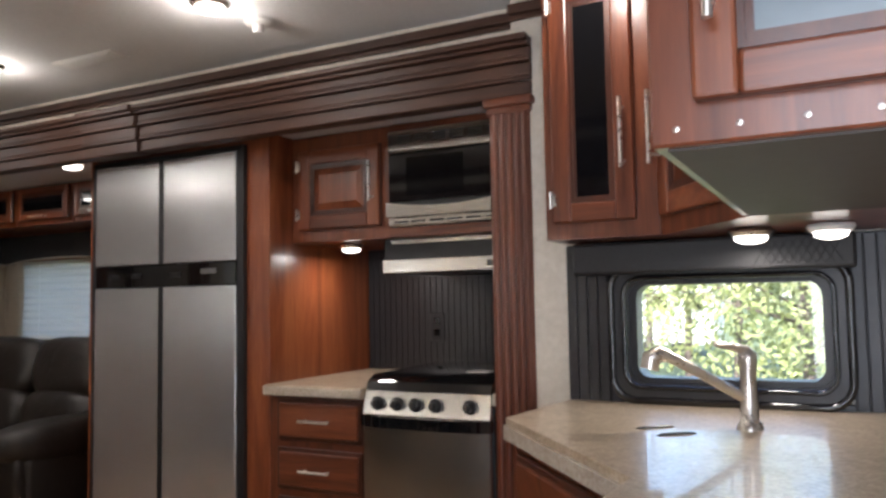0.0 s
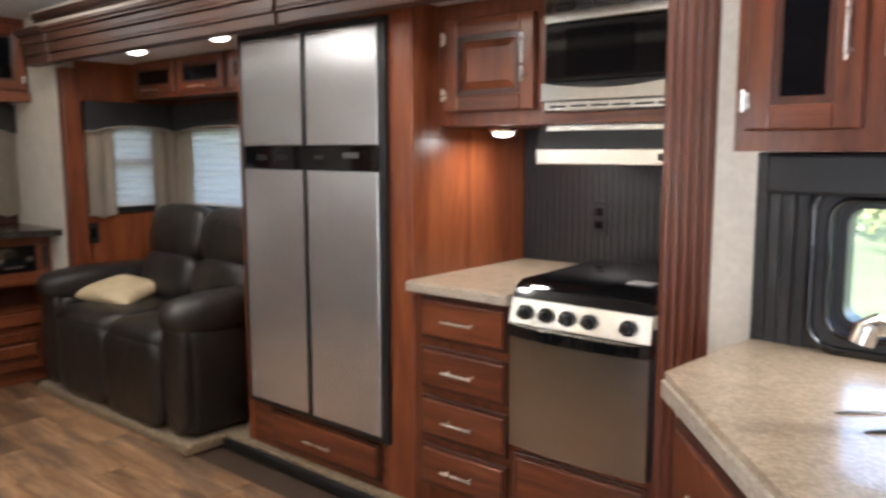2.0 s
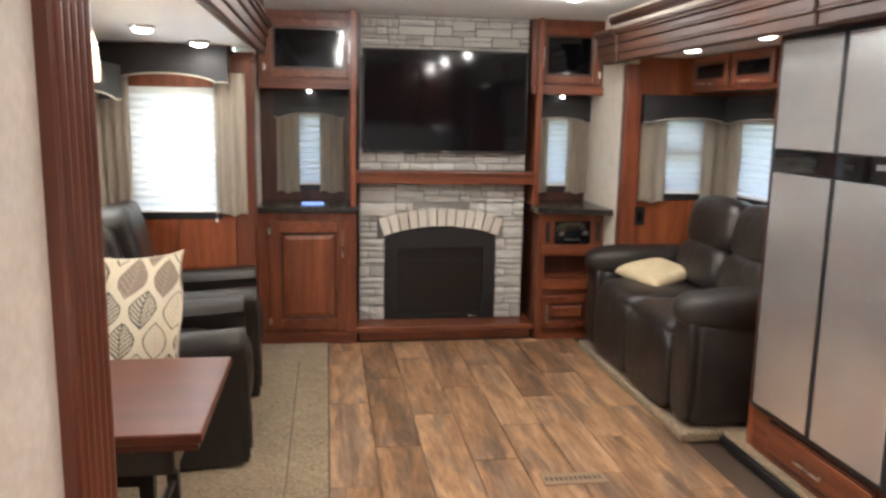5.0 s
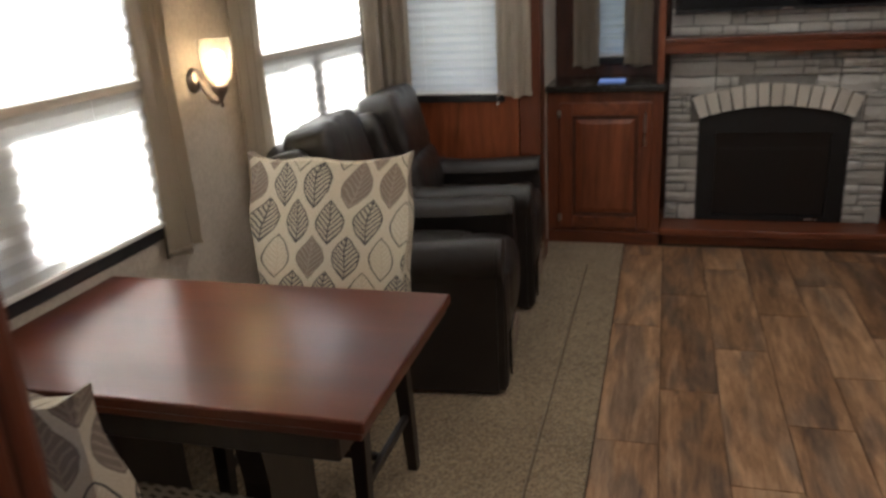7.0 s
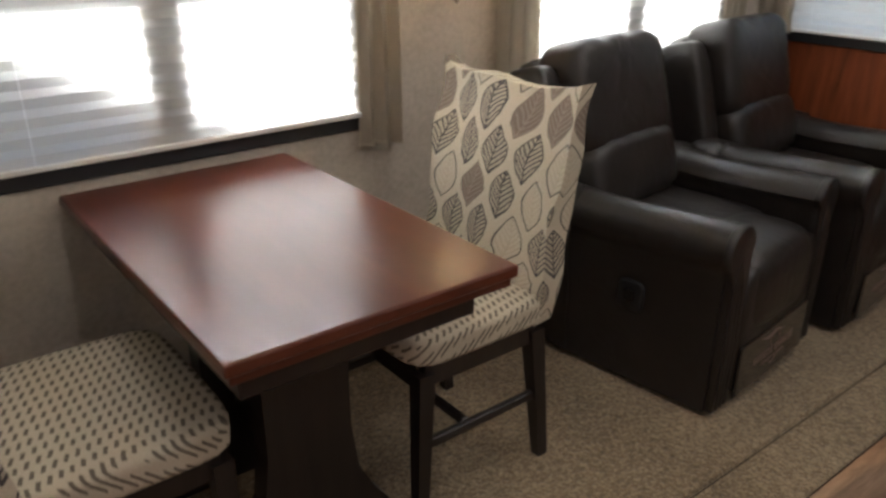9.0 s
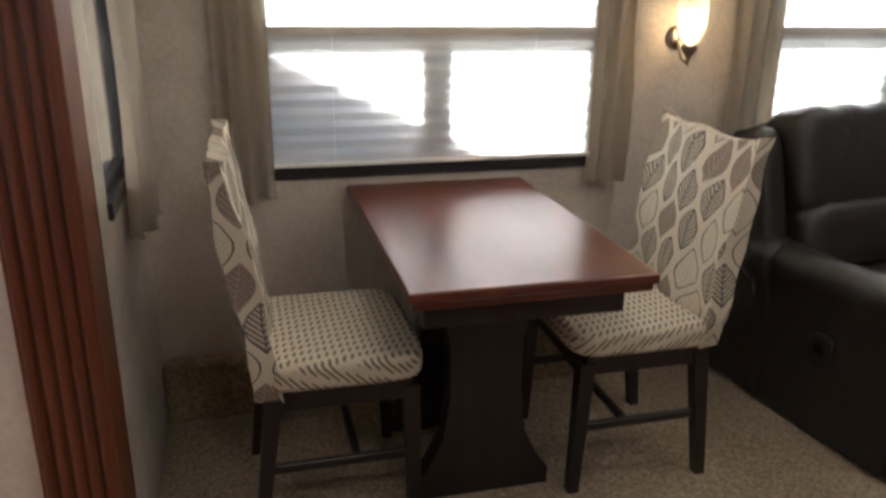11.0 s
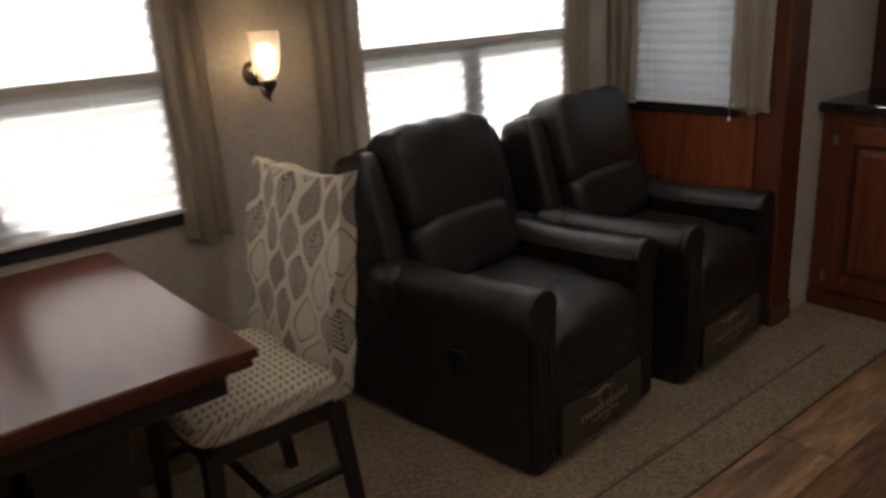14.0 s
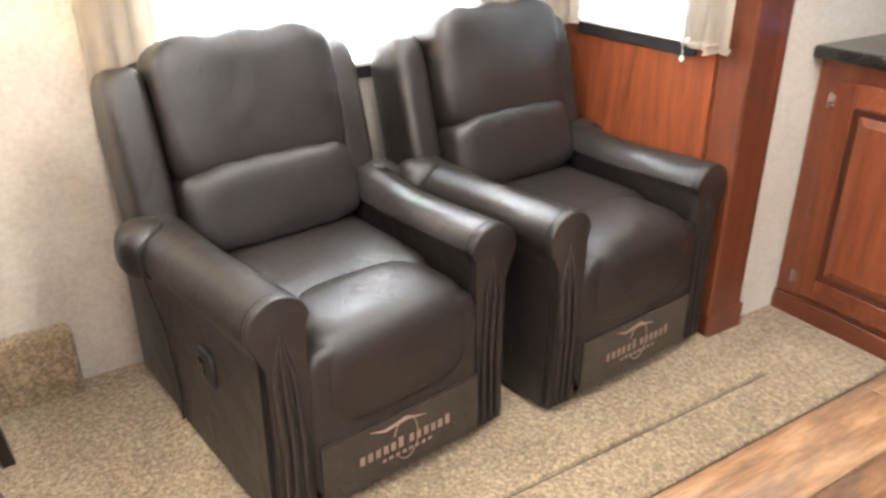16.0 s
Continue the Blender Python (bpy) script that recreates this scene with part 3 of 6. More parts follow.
CORNICE = [(1.80, 1.845, 0.064), (1.845, 1.858, 0.074), (1.858, 1.90, 0.070), (1.90, 1.914, 0.084), (1.914, 1.945, 0.080), (1.945, 1.958, 0.098), (1.958, 1.978, 0.112)]
moulding("cornice_kitchen", -4.42, -0.595, 3.56, CORNICE, FASCIA, "dark stained wood cornice over the kitchen slide", -1)
for xa, xb in ((-2.56, -2.245), (-4.419, -4.12)):
    moulding("cornice_block", xa, xb, 3.561, [(a - 0.004, b + 0.003, d + 0.014) for a, b, d in CORNICE], FASCIA, "raised section of the stained wood cornice", -1)
TRIM = [(2.030, 2.046, 0.015), (2.046, 2.078, 0.03)]
moulding("ceiling_trim_kitchen", -4.42, -0.662, 3.56, TRIM, FASCIA, "dark wood trim along the ceiling", -1)
moulding("ceiling_trim_sink", -0.661, -0.49, 3.50, TRIM, FASCIA, "dark wood trim along the ceiling", -1)
moulding("cornice_dinette", -4.42, -0.70, 1.44, [(a, b, d - 0.03) for a, b, d in CORNICE], FASCIA, "dark stained wood cornice over the dinette slide", 1)
moulding("ceiling_trim_dinette", -4.42, -0.70, 1.44, [(2.045, 2.065, 0.015), (2.065, 2.10, 0.03)], FASCIA, "dark wood trim along the ceiling", 1)
moulding("slide_ceiling_trim", -4.249, -0.801, 0.601, [(1.812, 1.829, 0.014)], GLAZE, "thin dark trim where wall meets slide ceiling", 1)


def fluted_post(name, x0, x1, y0, y1, z0, z1, face, label, n=5):
    """A pilaster with rounded reeds on the room side. face: -1 looks to -y, 1 to +y."""
    o = thing(name, (x0 + x1) / 2, (y0 + y1) / 2, z0, label, "trim", kind="structure")
    part("post_body", B(x0, x1, y0, y1, z0, z1, 0.004), POST_WOOD, o)
    yf, w = (y0 if face < 0 else y1), (x1 - x0)
    for i in range(n):
        cx = x0 + w * (0.12 + 0.19 * i)
        bm = bm0()
        tube(bm, [(cx, yf - face * w * 0.030, z0 + 0.01), (cx, yf - face * w * 0.030, z1 - 0.01)], w * 0.078, 12)
        part("reed", bm, POST_WOOD, o)
        # dark strip, slightly proud, paints the shade between two reeds
        if i < n - 1:
            ya, yb = sorted((yf, yf + face * 0.002))
            part("groove", B(cx + w * 0.084, cx + w * 0.106, ya, yb, z0 + 0.09, z1 - 0.05), GLAZE, o)
    part("capital", B(x0 - 0.008, x1 + 0.008, y0 - 0.008, y1 + 0.008, z1 - 0.05, z1 - 0.028, 0.006, 2), POST_WOOD, o)
    part("capital", B(x0 - 0.016, x1 + 0.016, y0 - 0.016, y1 + 0.016, z1 - 0.028, z1, 0.008, 3), POST_WOOD, o)
    part("plinth", B(x0 - 0.008, x1 + 0.008, y0 - 0.008, y1 + 0.008, z0, z0 + 0.09, 0.006, 2), POST_WOOD, o)
    return o


fluted_post("slide_post_kitchen", -0.735, -0.605, 3.492, 3.698, 0.0, 1.799, -1, "fluted cherry pilaster beside the range")
fluted_post("slide_post_dinette_near", -0.802, -0.655, 1.36, 1.515, 0.0, 1.80, 1, "fluted dark cherry pilaster at the slide opening")
fluted_post("slide_post_dinette_rear", -4.41, -4.26, 1.302, 1.41, 0.0, 1.80, 1, "cherry pilaster beside the recliners", 0)
structure("slide_post_sofa", B(-4.40, -4.33, 3.64, 3.74, 0.03, 1.80, 0.006, 2), CHERRY, "cherry post at the sofa slide opening", "trim")

# carpet and lips
structure("carpet", B(-4.90, -0.70, 1.30, 1.82, -0.006, 0.008, 0.004), CARPET, "beige flecked carpet strip beside the wood floor", "carpet")
structure("carpet_slide", B(-4.249, -0.801, 0.601, 1.645, -0.006, 0.02, 0.008, 2), CARPET, "beige flecked carpet of the dinette slide with a low edge", "carpet")
# thin dark strip painted in for the shadow gap under the slide carpet lip
structure("carpet_binding", B(-4.248, -0.83, 1.6465, 1.652, -0.004, 0.0105, 0.002), SEAM_SHADE, "thin dark strip for the shadow line beside the slide carpet", "carpet edge")
structure("carpet_near", B(-0.31, 2.1, 0.81, 1.82, -0.006, 0.008), CARPET, "beige flecked carpet", "carpet")
structure("carpet_step", B(-2.535, -0.802, 0.602, 0.675, 0.0, 0.22, 0.02, 3), CARPET, "carpeted wheel box along the wall", "carpet")
structure("carpet_sofa", B(-4.40, -2.872, 3.427, 4.37, 0.0, 0.05, 0.015, 2), CARPET, "pale carpet lip under the sofa", "carpet")
structure("slide_sill", B(-2.85, -0.75, 3.60, 3.625, 0.0, 0.045, 0.004), BLACK, "black rubber seal under the kitchen slide", "trim")
structure("slide_sill_top", B(-2.872, -0.75, 3.626, 3.75, 0.0, 0.055, 0.01, 2), CARPET, "carpeted edge of the kitchen slide", "carpet")

# outside
g = bm0()
box(g, -400, 400, -400, 400, -1.45, -1.30)
structure("ground", g, GRASS, "mown green grass", "grass")


def tree(x, y, h, seed, n=900, spread=1.0):
    rnd = random.Random(seed)
    o = thing("tree", x, y, -1.30, "broadleaf tree with yellowing green leaves", "tree", "trees outside", local=True)
    bm = bm0()
    tube(bm, [(0, 0, 0), (0.05, 0.02, h * 0.3), (-0.04, 0.05, h * 0.6), (0.03, 0, h * 0.9)], [0.14, 0.11, 0.07, 0.02], 8)
    for i in range(9):
        a, z = rnd.uniform(0, 6.28), h * rnd.uniform(0.15, 0.75)
        d = Vector((math.cos(a), math.sin(a), rnd.uniform(0.2, 0.7))) * spread * rnd.uniform(0.6, 1.2)
        tube(bm, [(0, 0, z), tuple(Vector((0, 0, z)) + d * 0.5), tuple(Vector((0, 0, z)) + d)], [0.05, 0.03, 0.01], 6)
    part("trunk", bm, BARK, o)
    bm = bm0()
    cl = [Vector((rnd.gauss(0, spread * 0.55), rnd.gauss(0, spread * 0.5), h * rnd.uniform(0.08, 1.0))) for _ in range(30)]
    for i in range(n):
        c = rnd.choice(cl) + Vector((rnd.gauss(0, 0.2), rnd.gauss(0, 0.2), rnd.gauss(0, 0.2))) * spread
        s = rnd.uniform(0.05, 0.12)
        a = Vector((rnd.gauss(0, 1), rnd.gauss(0, 1), rnd.gauss(0, 1))).normalized()
        b = a.orthogonal().normalized()
        vs = [bm.verts.new(c + p) for p in (a * s, b * s * 0.5, -a * s, -b * s * 0.5)]
        bm.faces.new(vs)
    part("crown", bm, LEAVES, o)
    return o


for i, (x, y, h, sp) in enumerate([(-0.6, 19.5, 3.0, 1.3), (-2.4, 23.0, 4.0, 1.7), (-4.2, 26.0, 3.6, 1.6), (0.8, 25.0, 4.4, 1.8), (-6.5, 31.0, 5.0, 2.2), (-1.2, 29.0, 4.6, 2.0), (2.8, 30.0, 5.2, 2.2)]):
    tree(x, y, h * 1.8, 10 + i, 2800, sp * 1.2)
o = thing("neighbour_trailer", -6.6, 35, -1.30, "white parked trailer with dark windows", "trailer")
part("body", B(-9.6, -4.6, 35, 37.2, -0.8, 2.2, 0.12, 3), SPRUCE, o)
for x in (-8.6, -6.9, -5.4):
    part("window", B(x - 0.3, x + 0.3, 34.985, 35.02, 0.7, 1.4, 0.01), GLOSS_BLACK, o)
for x in (-7.6, -6.2):
    wb = bm0()
    lathe(wb, [(0.0, 0), (0.32, 0.0), (0.34, 0.05), (0.34, 0.17), (0.32, 0.2), (0.0, 0.2)], x, 35.0, -0.96, 20, "y")
    part("wheel", wb, BLACK, o)


# unseen block added outside, its sloped top casts the slanting shadow on the window shade
o = thing("neighbour_trailer", 1.5, -2.6, -1.30, "unseen sloped white block added to shadow the dinette window shade", "trailer")
SLOPE = [(-3.4, -0.8), (-3.4, 1.75), (-2.87, 1.93), (-0.74, 2.94), (6.0, 2.98), (6.0, -0.8)]
part("body", prism(bm0(), SLOPE, -3.8, -1.35, "y"), SPRUCE, o)
for x in (2.4, 3.3):
    wb = bm0()
    lathe(wb, [(0.0, 0), (0.32, 0.0), (0.34, 0.05), (0.34, 0.17), (0.32, 0.2), (0.0, 0.2)], x, -1.56, -0.96, 20, "y")
    part("wheel", wb, BLACK, o)


# ---- windows and shades ----
def pleats(bm, u0, u1, z0, z1, pitch=0.041, deep=0.007):
    """A zigzag sheet in the plane y=0 from u0 to u1."""
    n = max(2, int(round((z1 - z0) / pitch * 2)))
    rows = []
    for i in range(n + 1):
        z, y = z0 + (z1 - z0) * i / n, (deep / 2 if i % 2 else -deep / 2)
        rows.append((bm.verts.new((u0, y, z)), bm.verts.new((u1, y, z))))
    for p, q in zip(rows, rows[1:]):
        bm.faces.new((p[0], p[1], q[1], q[0]))
    return bm


def window(num, T, w, z0, z1, rail=None, mullion=True):
    """A window in a wall: frame, rail, mullion and panes. T takes its own x along the wall, -y into the room."""
    o = tagged(new("window_%d" % num), "black framed trailer window beside cream curtains", "window", "", "structure")
    o.matrix_basis = T
    WORLD_BUILT[o] = None
    h, t = w / 2, 0.018
    bm = bm0()
    box(bm, -h, h, 0.010, 0.04, z0, z0 + t), box(bm, -h, h, 0.010, 0.04, z1 - t, z1)
    box(bm, -h, -h + t, 0.010, 0.04, z0 + t, z1 - t), box(bm, h - t, h, 0.010, 0.04, z0 + t, z1 - t)
    part("window_frame", bm, FRAME_BLACK, o)
    if rail:
        part("rail", B(-h + t, h - t, 0.012, 0.038, rail - 0.022, rail + 0.022), FRAME_BLACK, o)
        if mullion:
            part("mullion", B(-0.045, 0.045, 0.012, 0.038, z0 + t, rail - 0.022), FRAME_BLACK, o)
    for a, b in ([(z0 + t, rail - 0.022), (rail + 0.022, z1 - t)] if rail else [(z0 + t, z1 - t)]):
        p = part("pane", B(-h + t, h - t, 0.026, 0.030, a, b), GLASS, o)
        p.visible_shadow = False
    part("sill", B(-h - 0.01, h + 0.01, -0.012, 0.01, z0 - 0.035, z0 + 0.004, 0.003), FRAME_BLACK, o)
    return o


def shade(T, w, z0, z1, rail=None, label="cream pleated window shade drawn down, lit by daylight"):
    o = thing("pleated_blind", 0, 0, 0, label, "window shade", "pleated shades", local=True)
    o.matrix_basis = T
    h = w / 2 + 0.007
    if rail:
        part("upper_cloth", pleats(bm0(), -h, h, rail + 0.012, z1), BLIND, o)
        part("lower_cloth", pleats(bm0(), -h, h, z0 + 0.02, rail - 0.012), BLIND_LOW, o)
        part("middle_rail", B(-h, h, -0.012, 0.012, rail - 0.013, rail + 0.013, 0.003), RAIL_GREY, o)
    else:
        part("cloth", pleats(bm0(), -h, h, z0 + 0.02, z1), BLIND, o)
    part("bottom_rail", B(-h, h, -0.010, 0.012, z0 + 0.005, z0 + 0.02, 0.003), WHITE, o)
    for s in (-0.6, 0.6):
        c = bm0()
        tube(c, [(s * h, -0.009, z0 + 0.02), (s * h, -0.009, z1)], 0.0012, 5)
        part("cord", c, WHITE, o)
    return o


T1, T2 = pose(-1.685, 0.60, 0, 0, 0, 180), pose(-3.39, 0.60, 0, 0, 0, 180)
T3, T4 = pose(-4.25, 0.98, 0, 0, 0, 90), pose(-0.80, 1.02, 0, 0, 0, -90)
T5, T6 = pose(-5.05, 1.7075, 0, 0, 0, 90), pose(-5.05, 3.42, 0, 0, 0, 90)
T7, T8 = pose(-4.40, 4.055, 0, 0, 0, 90), pose(-3.76, 4.37, 0, 0, 0, 0)
for i, (T, w, z0, z1, rail, mu) in enumerate([(T1, 1.05, 0.815, 1.61, 1.225, True), (T2, 1.04, 0.815, 1.61, 1.225, True), (T3, 0.48, 0.90, 1.60, None, False), (T4, 0.44, 0.90, 1.58, None, False), (T5, 0.165, 0.99, 1.48, None, False), (T6, 0.18, 0.99, 1.48, None, False), (T7, 0.27, 1.0, 1.48, 1.27, False), (T8, 0.92, 1.0, 1.47, None, False)]):
    window(i + 1, T, w, z0, z1, rail, mu)
    if i != 3:
        shade(T @ pose(0, -0.019, 0), w, z0, z1, rail if i < 2 else None)


def drape(bm, u0, u1, z0, z1, folds, amp, y=0.0, pull=0.0, seed=0):
    """A gathered curtain of wavy cloth with thickness; pull draws its foot towards u0."""
    rnd = random.Random(seed)
    nu, nz = folds * 6, 14
    ph = [rnd.uniform(-0.5, 0.5) for _ in range(folds + 2)]
    grid = []
    for j in range(nz + 1):
        f = j / nz
        z = z1 + (z0 - z1) * f
        row = []
        for i in range(nu + 1):
            s = i / nu
            k = s * folds
            wv = math.sin(2 * math.pi * k + ph[int(k)]) * amp * (0.75 + 0.35 * f)
            u = u0 + (u1 - u0) * s * (1 - pull * f)
            row.append(bm.verts.new((u, y + wv + 0.004 * math.sin(7 * f + 5 * s), z + 0.008 * math.sin(9 * s) * f)))
        grid.append(row)
    for a, b in zip(grid, grid[1:]):
        for i in range(nu):
            bm.faces.new((a[i], a[i + 1], b[i + 1], b[i]))
    r = bmesh.ops.solidify(bm, geom=bm.faces[:], thickness=0.003)
    return bm


def curtain(T, u0, u1, z0, z1, folds=3, amp=0.014, pull=0.0, seed=0):
    o = thing("curtain", 0, 0, 0, "cream cotton side curtain hanging in folds", "curtain", "cream side curtains", local=True)
    o.matrix_basis = T
    part("cloth", drape(bm0(), u0, u1, z0, z1, folds, amp, -0.04, pull, seed), CREAM, o, smooth=80)
    part("hem", drape(bm0(), u0 - 0.003, u1 + 0.003, z0 - 0.006, z0 + 0.02, folds, amp * 1.3, -0.04, pull * 0.95, seed), CREAM, o, smooth=80)
    return o


def valance(T, u0, u1, z0, z1, rise, deep, label="dark padded valance box with an arched lower edge and cream welt"):
    """A padded box over a window whose lower edge arches up in the middle."""
    o = thing("valance", 0, 0, 0, label, "valance", "dark valances", local=True)
    o.matrix_basis = T
    n, e = 20, 0.10 * (u1 - u0)
    low = [(u0, z0)] + [(u0 + e + (u1 - u0 - 2 * e) * i / n, z0 + rise * math.sin(math.pi * i / n) ** 0.6 if 0 < i < n else z0) for i in range(n + 1)] + [(u1, z0)]
    part("front_board", prism(bm0(), [(u0, z1)] + low + [(u1, z1)], -deep, -deep + 0.02, "y"), VALANCE, o)
    part("top_board", B(u0, u1, -deep + 0.02, -0.001, z1 - 0.02, z1), VALANCE, o)
    for a in (u0, u1 - 0.02):
        part("side_board", B(a, a + 0.02, -deep + 0.02, -0.001, z0, z1 - 0.02), VALANCE, o)
    w = bm0()
    tube(w, [(p[0], -deep - 0.001, p[1]) for p in low], 0.005, 6)
    part("welt", w, CREAM, o)
    q = bm0()
    cx, zm = (u0 + u1) / 2, (z0 + z1) / 2 + rise * 0.4
    for i in range(-4, 5):
        for s in (-1, 1):
            tube(q, [(cx + i * 0.03 - s * 0.03, -deep - 0.0005, zm - 0.03), (cx + i * 0.03 + s * 0.03, -deep - 0.0005, zm + 0.03)], 0.0022, 5)
    tagged(part("quilting", q, VALANCE, o), kind="stuff")
    return o


curtain(T1, -0.66, -0.505, 0.73, 1.66, 3, seed=1), curtain(T1, 0.515, 0.655, 0.73, 1.66, 3, seed=2)
curtain(T2, -0.69, -0.505, 0.73, 1.66, 3, seed=4), curtain(T2, 0.51, 0.66, 0.73, 1.66, 3, seed=3)
valance(T1, -0.67, 0.63, 1.524, 1.70, 0.036, 0.16), valance(T2, -0.67, 0.66, 1.524, 1.70, 0.036, 0.16)
curtain(T3, -0.385, -0.225, 0.90, 1.68, 3, seed=5), curtain(T3, 0.225, 0.395, 0.90, 1.68, 3, seed=6)
valance(T3, -0.365, 0.31, 1.625, 1.815, 0.045, 0.10)
curtain(T4, -0.06, 0.20, 0.77, 1.58, 3, 0.022, 0.2, seed=8)
valance(T4, -0.33, 0.31, 1.56, 1.76, 0.03, 0.075)
for T, sd in ((T5, 11), (T6, 13)):
    curtain(T, -0.215, -0.07, 0.95, 1.46, 2, 0.012, seed=sd), curtain(T, 0.07, 0.225, 0.95, 1.46, 2, 0.012, seed=sd + 1)
    valance(T, -0.225, 0.23, 1.44, 1.615, 0.03, 0.07)
curtain(T7, -0.29, -0.12, 0.96, 1.48, 2, 0.012, seed=15), curtain(T7, 0.12, 0.29, 0.96, 1.48, 2, 0.012, seed=16)
valance(T7, -0.30, 0.30, 1.45, 1.62, 0.03, 0.08)
curtain(T8, -0.60, -0.42, 0.98, 1.48, 2, 0.012, seed=17)
valance(T8, -0.60, 0.50, 1.45, 1.62, 0.03, 0.08)

# planks of the floor: rows along x
PW, PL = 0.205, 0.92
plank_mesh = {}


def plank_data(w, l):
    key = (round(w, 3), round(l, 3))
    if key not in plank_mesh:
        me = bpy.data.meshes.new("plank")
        bm = B(-l / 2 + 0.0015, l / 2 - 0.0015, -w / 2 + 0.0015, w / 2 - 0.0015, -0.006, 0.0, 0.0015)
        bm.to_mesh(me)
        bm.free()
        me.materials.append(PLANK)
        plank_mesh[key] = me
    return plank_mesh[key]


def lay_planks(parent):
    y, row = 1.823, 0
    while y < 3.42:
        w = min(PW, 3.63 - y)
        x = -4.454 - PL - (row * 0.37) % PL
        while x < 2.1:
            a, b = max(x, -4.62), min(x + PL, 2.1)
            if b - a > 0.05:
                p = new("plank", plank_data(w, b - a))
                p.location, p.parent = ((a + b) / 2, y + w / 2, 0), parent
            x += PL
        y, row = y + PW, row + 1

# ---- cabinet pieces: own x along the front, -y towards the room ----
def bar_handle(parent, T, x, z, length, upright=True):
    bm = bm0()
    h = length / 2
    ends = [(x, 0, z - h), (x, 0, z + h)] if upright else [(x - h, 0, z), (x + h, 0, z)]
    a, b = Vector(ends[0]), Vector(ends[1])
    tube(bm, [tuple(a + Vector((0, -0.030, 0))), tuple(b + Vector((0, -0.030, 0)))], 0.0052, 10)
    for f in (0.12, 0.88):
        p = a.lerp(b, f)
        tube(bm, [tuple(p), tuple(p + Vector((0, -0.030, 0)))], 0.004, 8)
    return part("handle", bm, NICKEL, parent, "brushed nickel bar handle", 40, T)


def hinge(parent, T, x, z):
    bm = bm0()
    tube(bm, [(x, -0.006, z - 0.022), (x, -0.006, z + 0.022)], 0.005, 8)
    box(bm, x - 0.004, x + 0.012, -0.004, 0.0, z - 0.016, z + 0.016)
    return part("hinge", bm, NICKEL, parent, "", 40, T)


def raised_door(parent, T, x0, x1, z0, z1, handle=None, glass=None, name="door", hz=None, hl=0.15, wide=0.055):
    """A framed door: bevelled stiles and rails, dark glazed inner lip, raised field or glass."""
    d = part(name, B(x0, x1, -0.012, 0, z0, z1, 0.003), GLAZE, parent, "", T=T)
    w = wide
    for a, b in ((x0, x0 + w), (x1 - w, x1)):
        part("stile", B(a, b, -0.022, -0.010, z0, z1, 0.005, 2), CHERRY, d, T=T)
    for a, b in ((z0, z0 + w), (z1 - w, z1)):
        part("rail", B(x0 + w, x1 - w, -0.0215, -0.010, a, b, 0.005, 2), CHERRY_X, d, T=T)
    xa, xb, za, zb = x0 + w, x1 - w, z0 + w, z1 - w
    bm = bm0()
    for i, (q, y) in enumerate(((0.0, -0.018), (0.008, -0.0155))):
        box(bm, xa + q, xa + q + 0.008, y, -0.011, za + q, zb - q), box(bm, xb - q - 0.008, xb - q, y, -0.011, za + q, zb - q)
        box(bm, xa + q + 0.008, xb - q - 0.008, y, -0.011, za + q, za + q + 0.008), box(bm, xa + q + 0.008, xb - q - 0.008, y, -0.011, zb - q - 0.008, zb - q)
    part("inner_moulding", bm, GLAZE, d, T=T)
    if glass:
        part("glass", B(xa + 0.016, xb - 0.016, -0.0145, -0.0125, za + 0.016, zb - 0.016), glass, d, "smoked glass insert", T=T)
    else:
        bm = bm0()
        q, s = 0.020, 0.045
        s = min(s, (xb - xa) * 0.25, (zb - za) * 0.25)
        o_ = [bm.verts.new((x, -0.0125, z)) for x, z in ((xa + q, za + q), (xb - q, za + q), (xb - q, zb - q), (xa + q, zb - q))]
        i_ = [bm.verts.new((x, -0.021, z)) for x, z in ((xa + s, za + s), (xb - s, za + s), (xb - s, zb - s), (xa + s, zb - s))]
        bm.faces.new(i_)
        for k in range(4):
            bm.faces.new((o_[k], o_[(k + 1) % 4], i_[(k + 1) % 4], i_[k]))
        part("raised_field", bm, CHERRY, d, T=T)
    hx = {"l": x0 + w * 0.5, "r": x1 - w * 0.5}.get(handle)
    if hx is not None:
        bar_handle(d, T @ pose(0, -0.022, 0), hx, hz if hz is not None else (z0 + z1) / 2, hl)
        ox = x1 - 0.006 if handle == "l" else x0 - 0.002
        for z in (z0 + 0.06, z1 - 0.06):
            hinge(d, T @ pose(0, -0.022, 0), ox, z)
    if handle == "top":
        bar_handle(d, T @ pose(0, -0.022, 0), (x0 + x1) / 2, z1 - w * 0.5, min(hl, (x1 - x0) * 0.5), False)
    return d


def drawer_front(parent, T, x0, x1, z0, z1, hl=0.13):
    d = part("drawer", B(x0, x1, -0.014, 0, z0, z1, 0.004, 2), GLAZE, parent, T=T)
    part("drawer_face", B(x0 + 0.014, x1 - 0.014, -0.022, -0.010, z0 + 0.014, z1 - 0.014, 0.006, 2), CHERRY_X, d, T=T)
    bar_handle(d, T @ pose(0, -0.021, 0), (x0 + x1) / 2, (z0 + z1) / 2, hl, False)
    return d


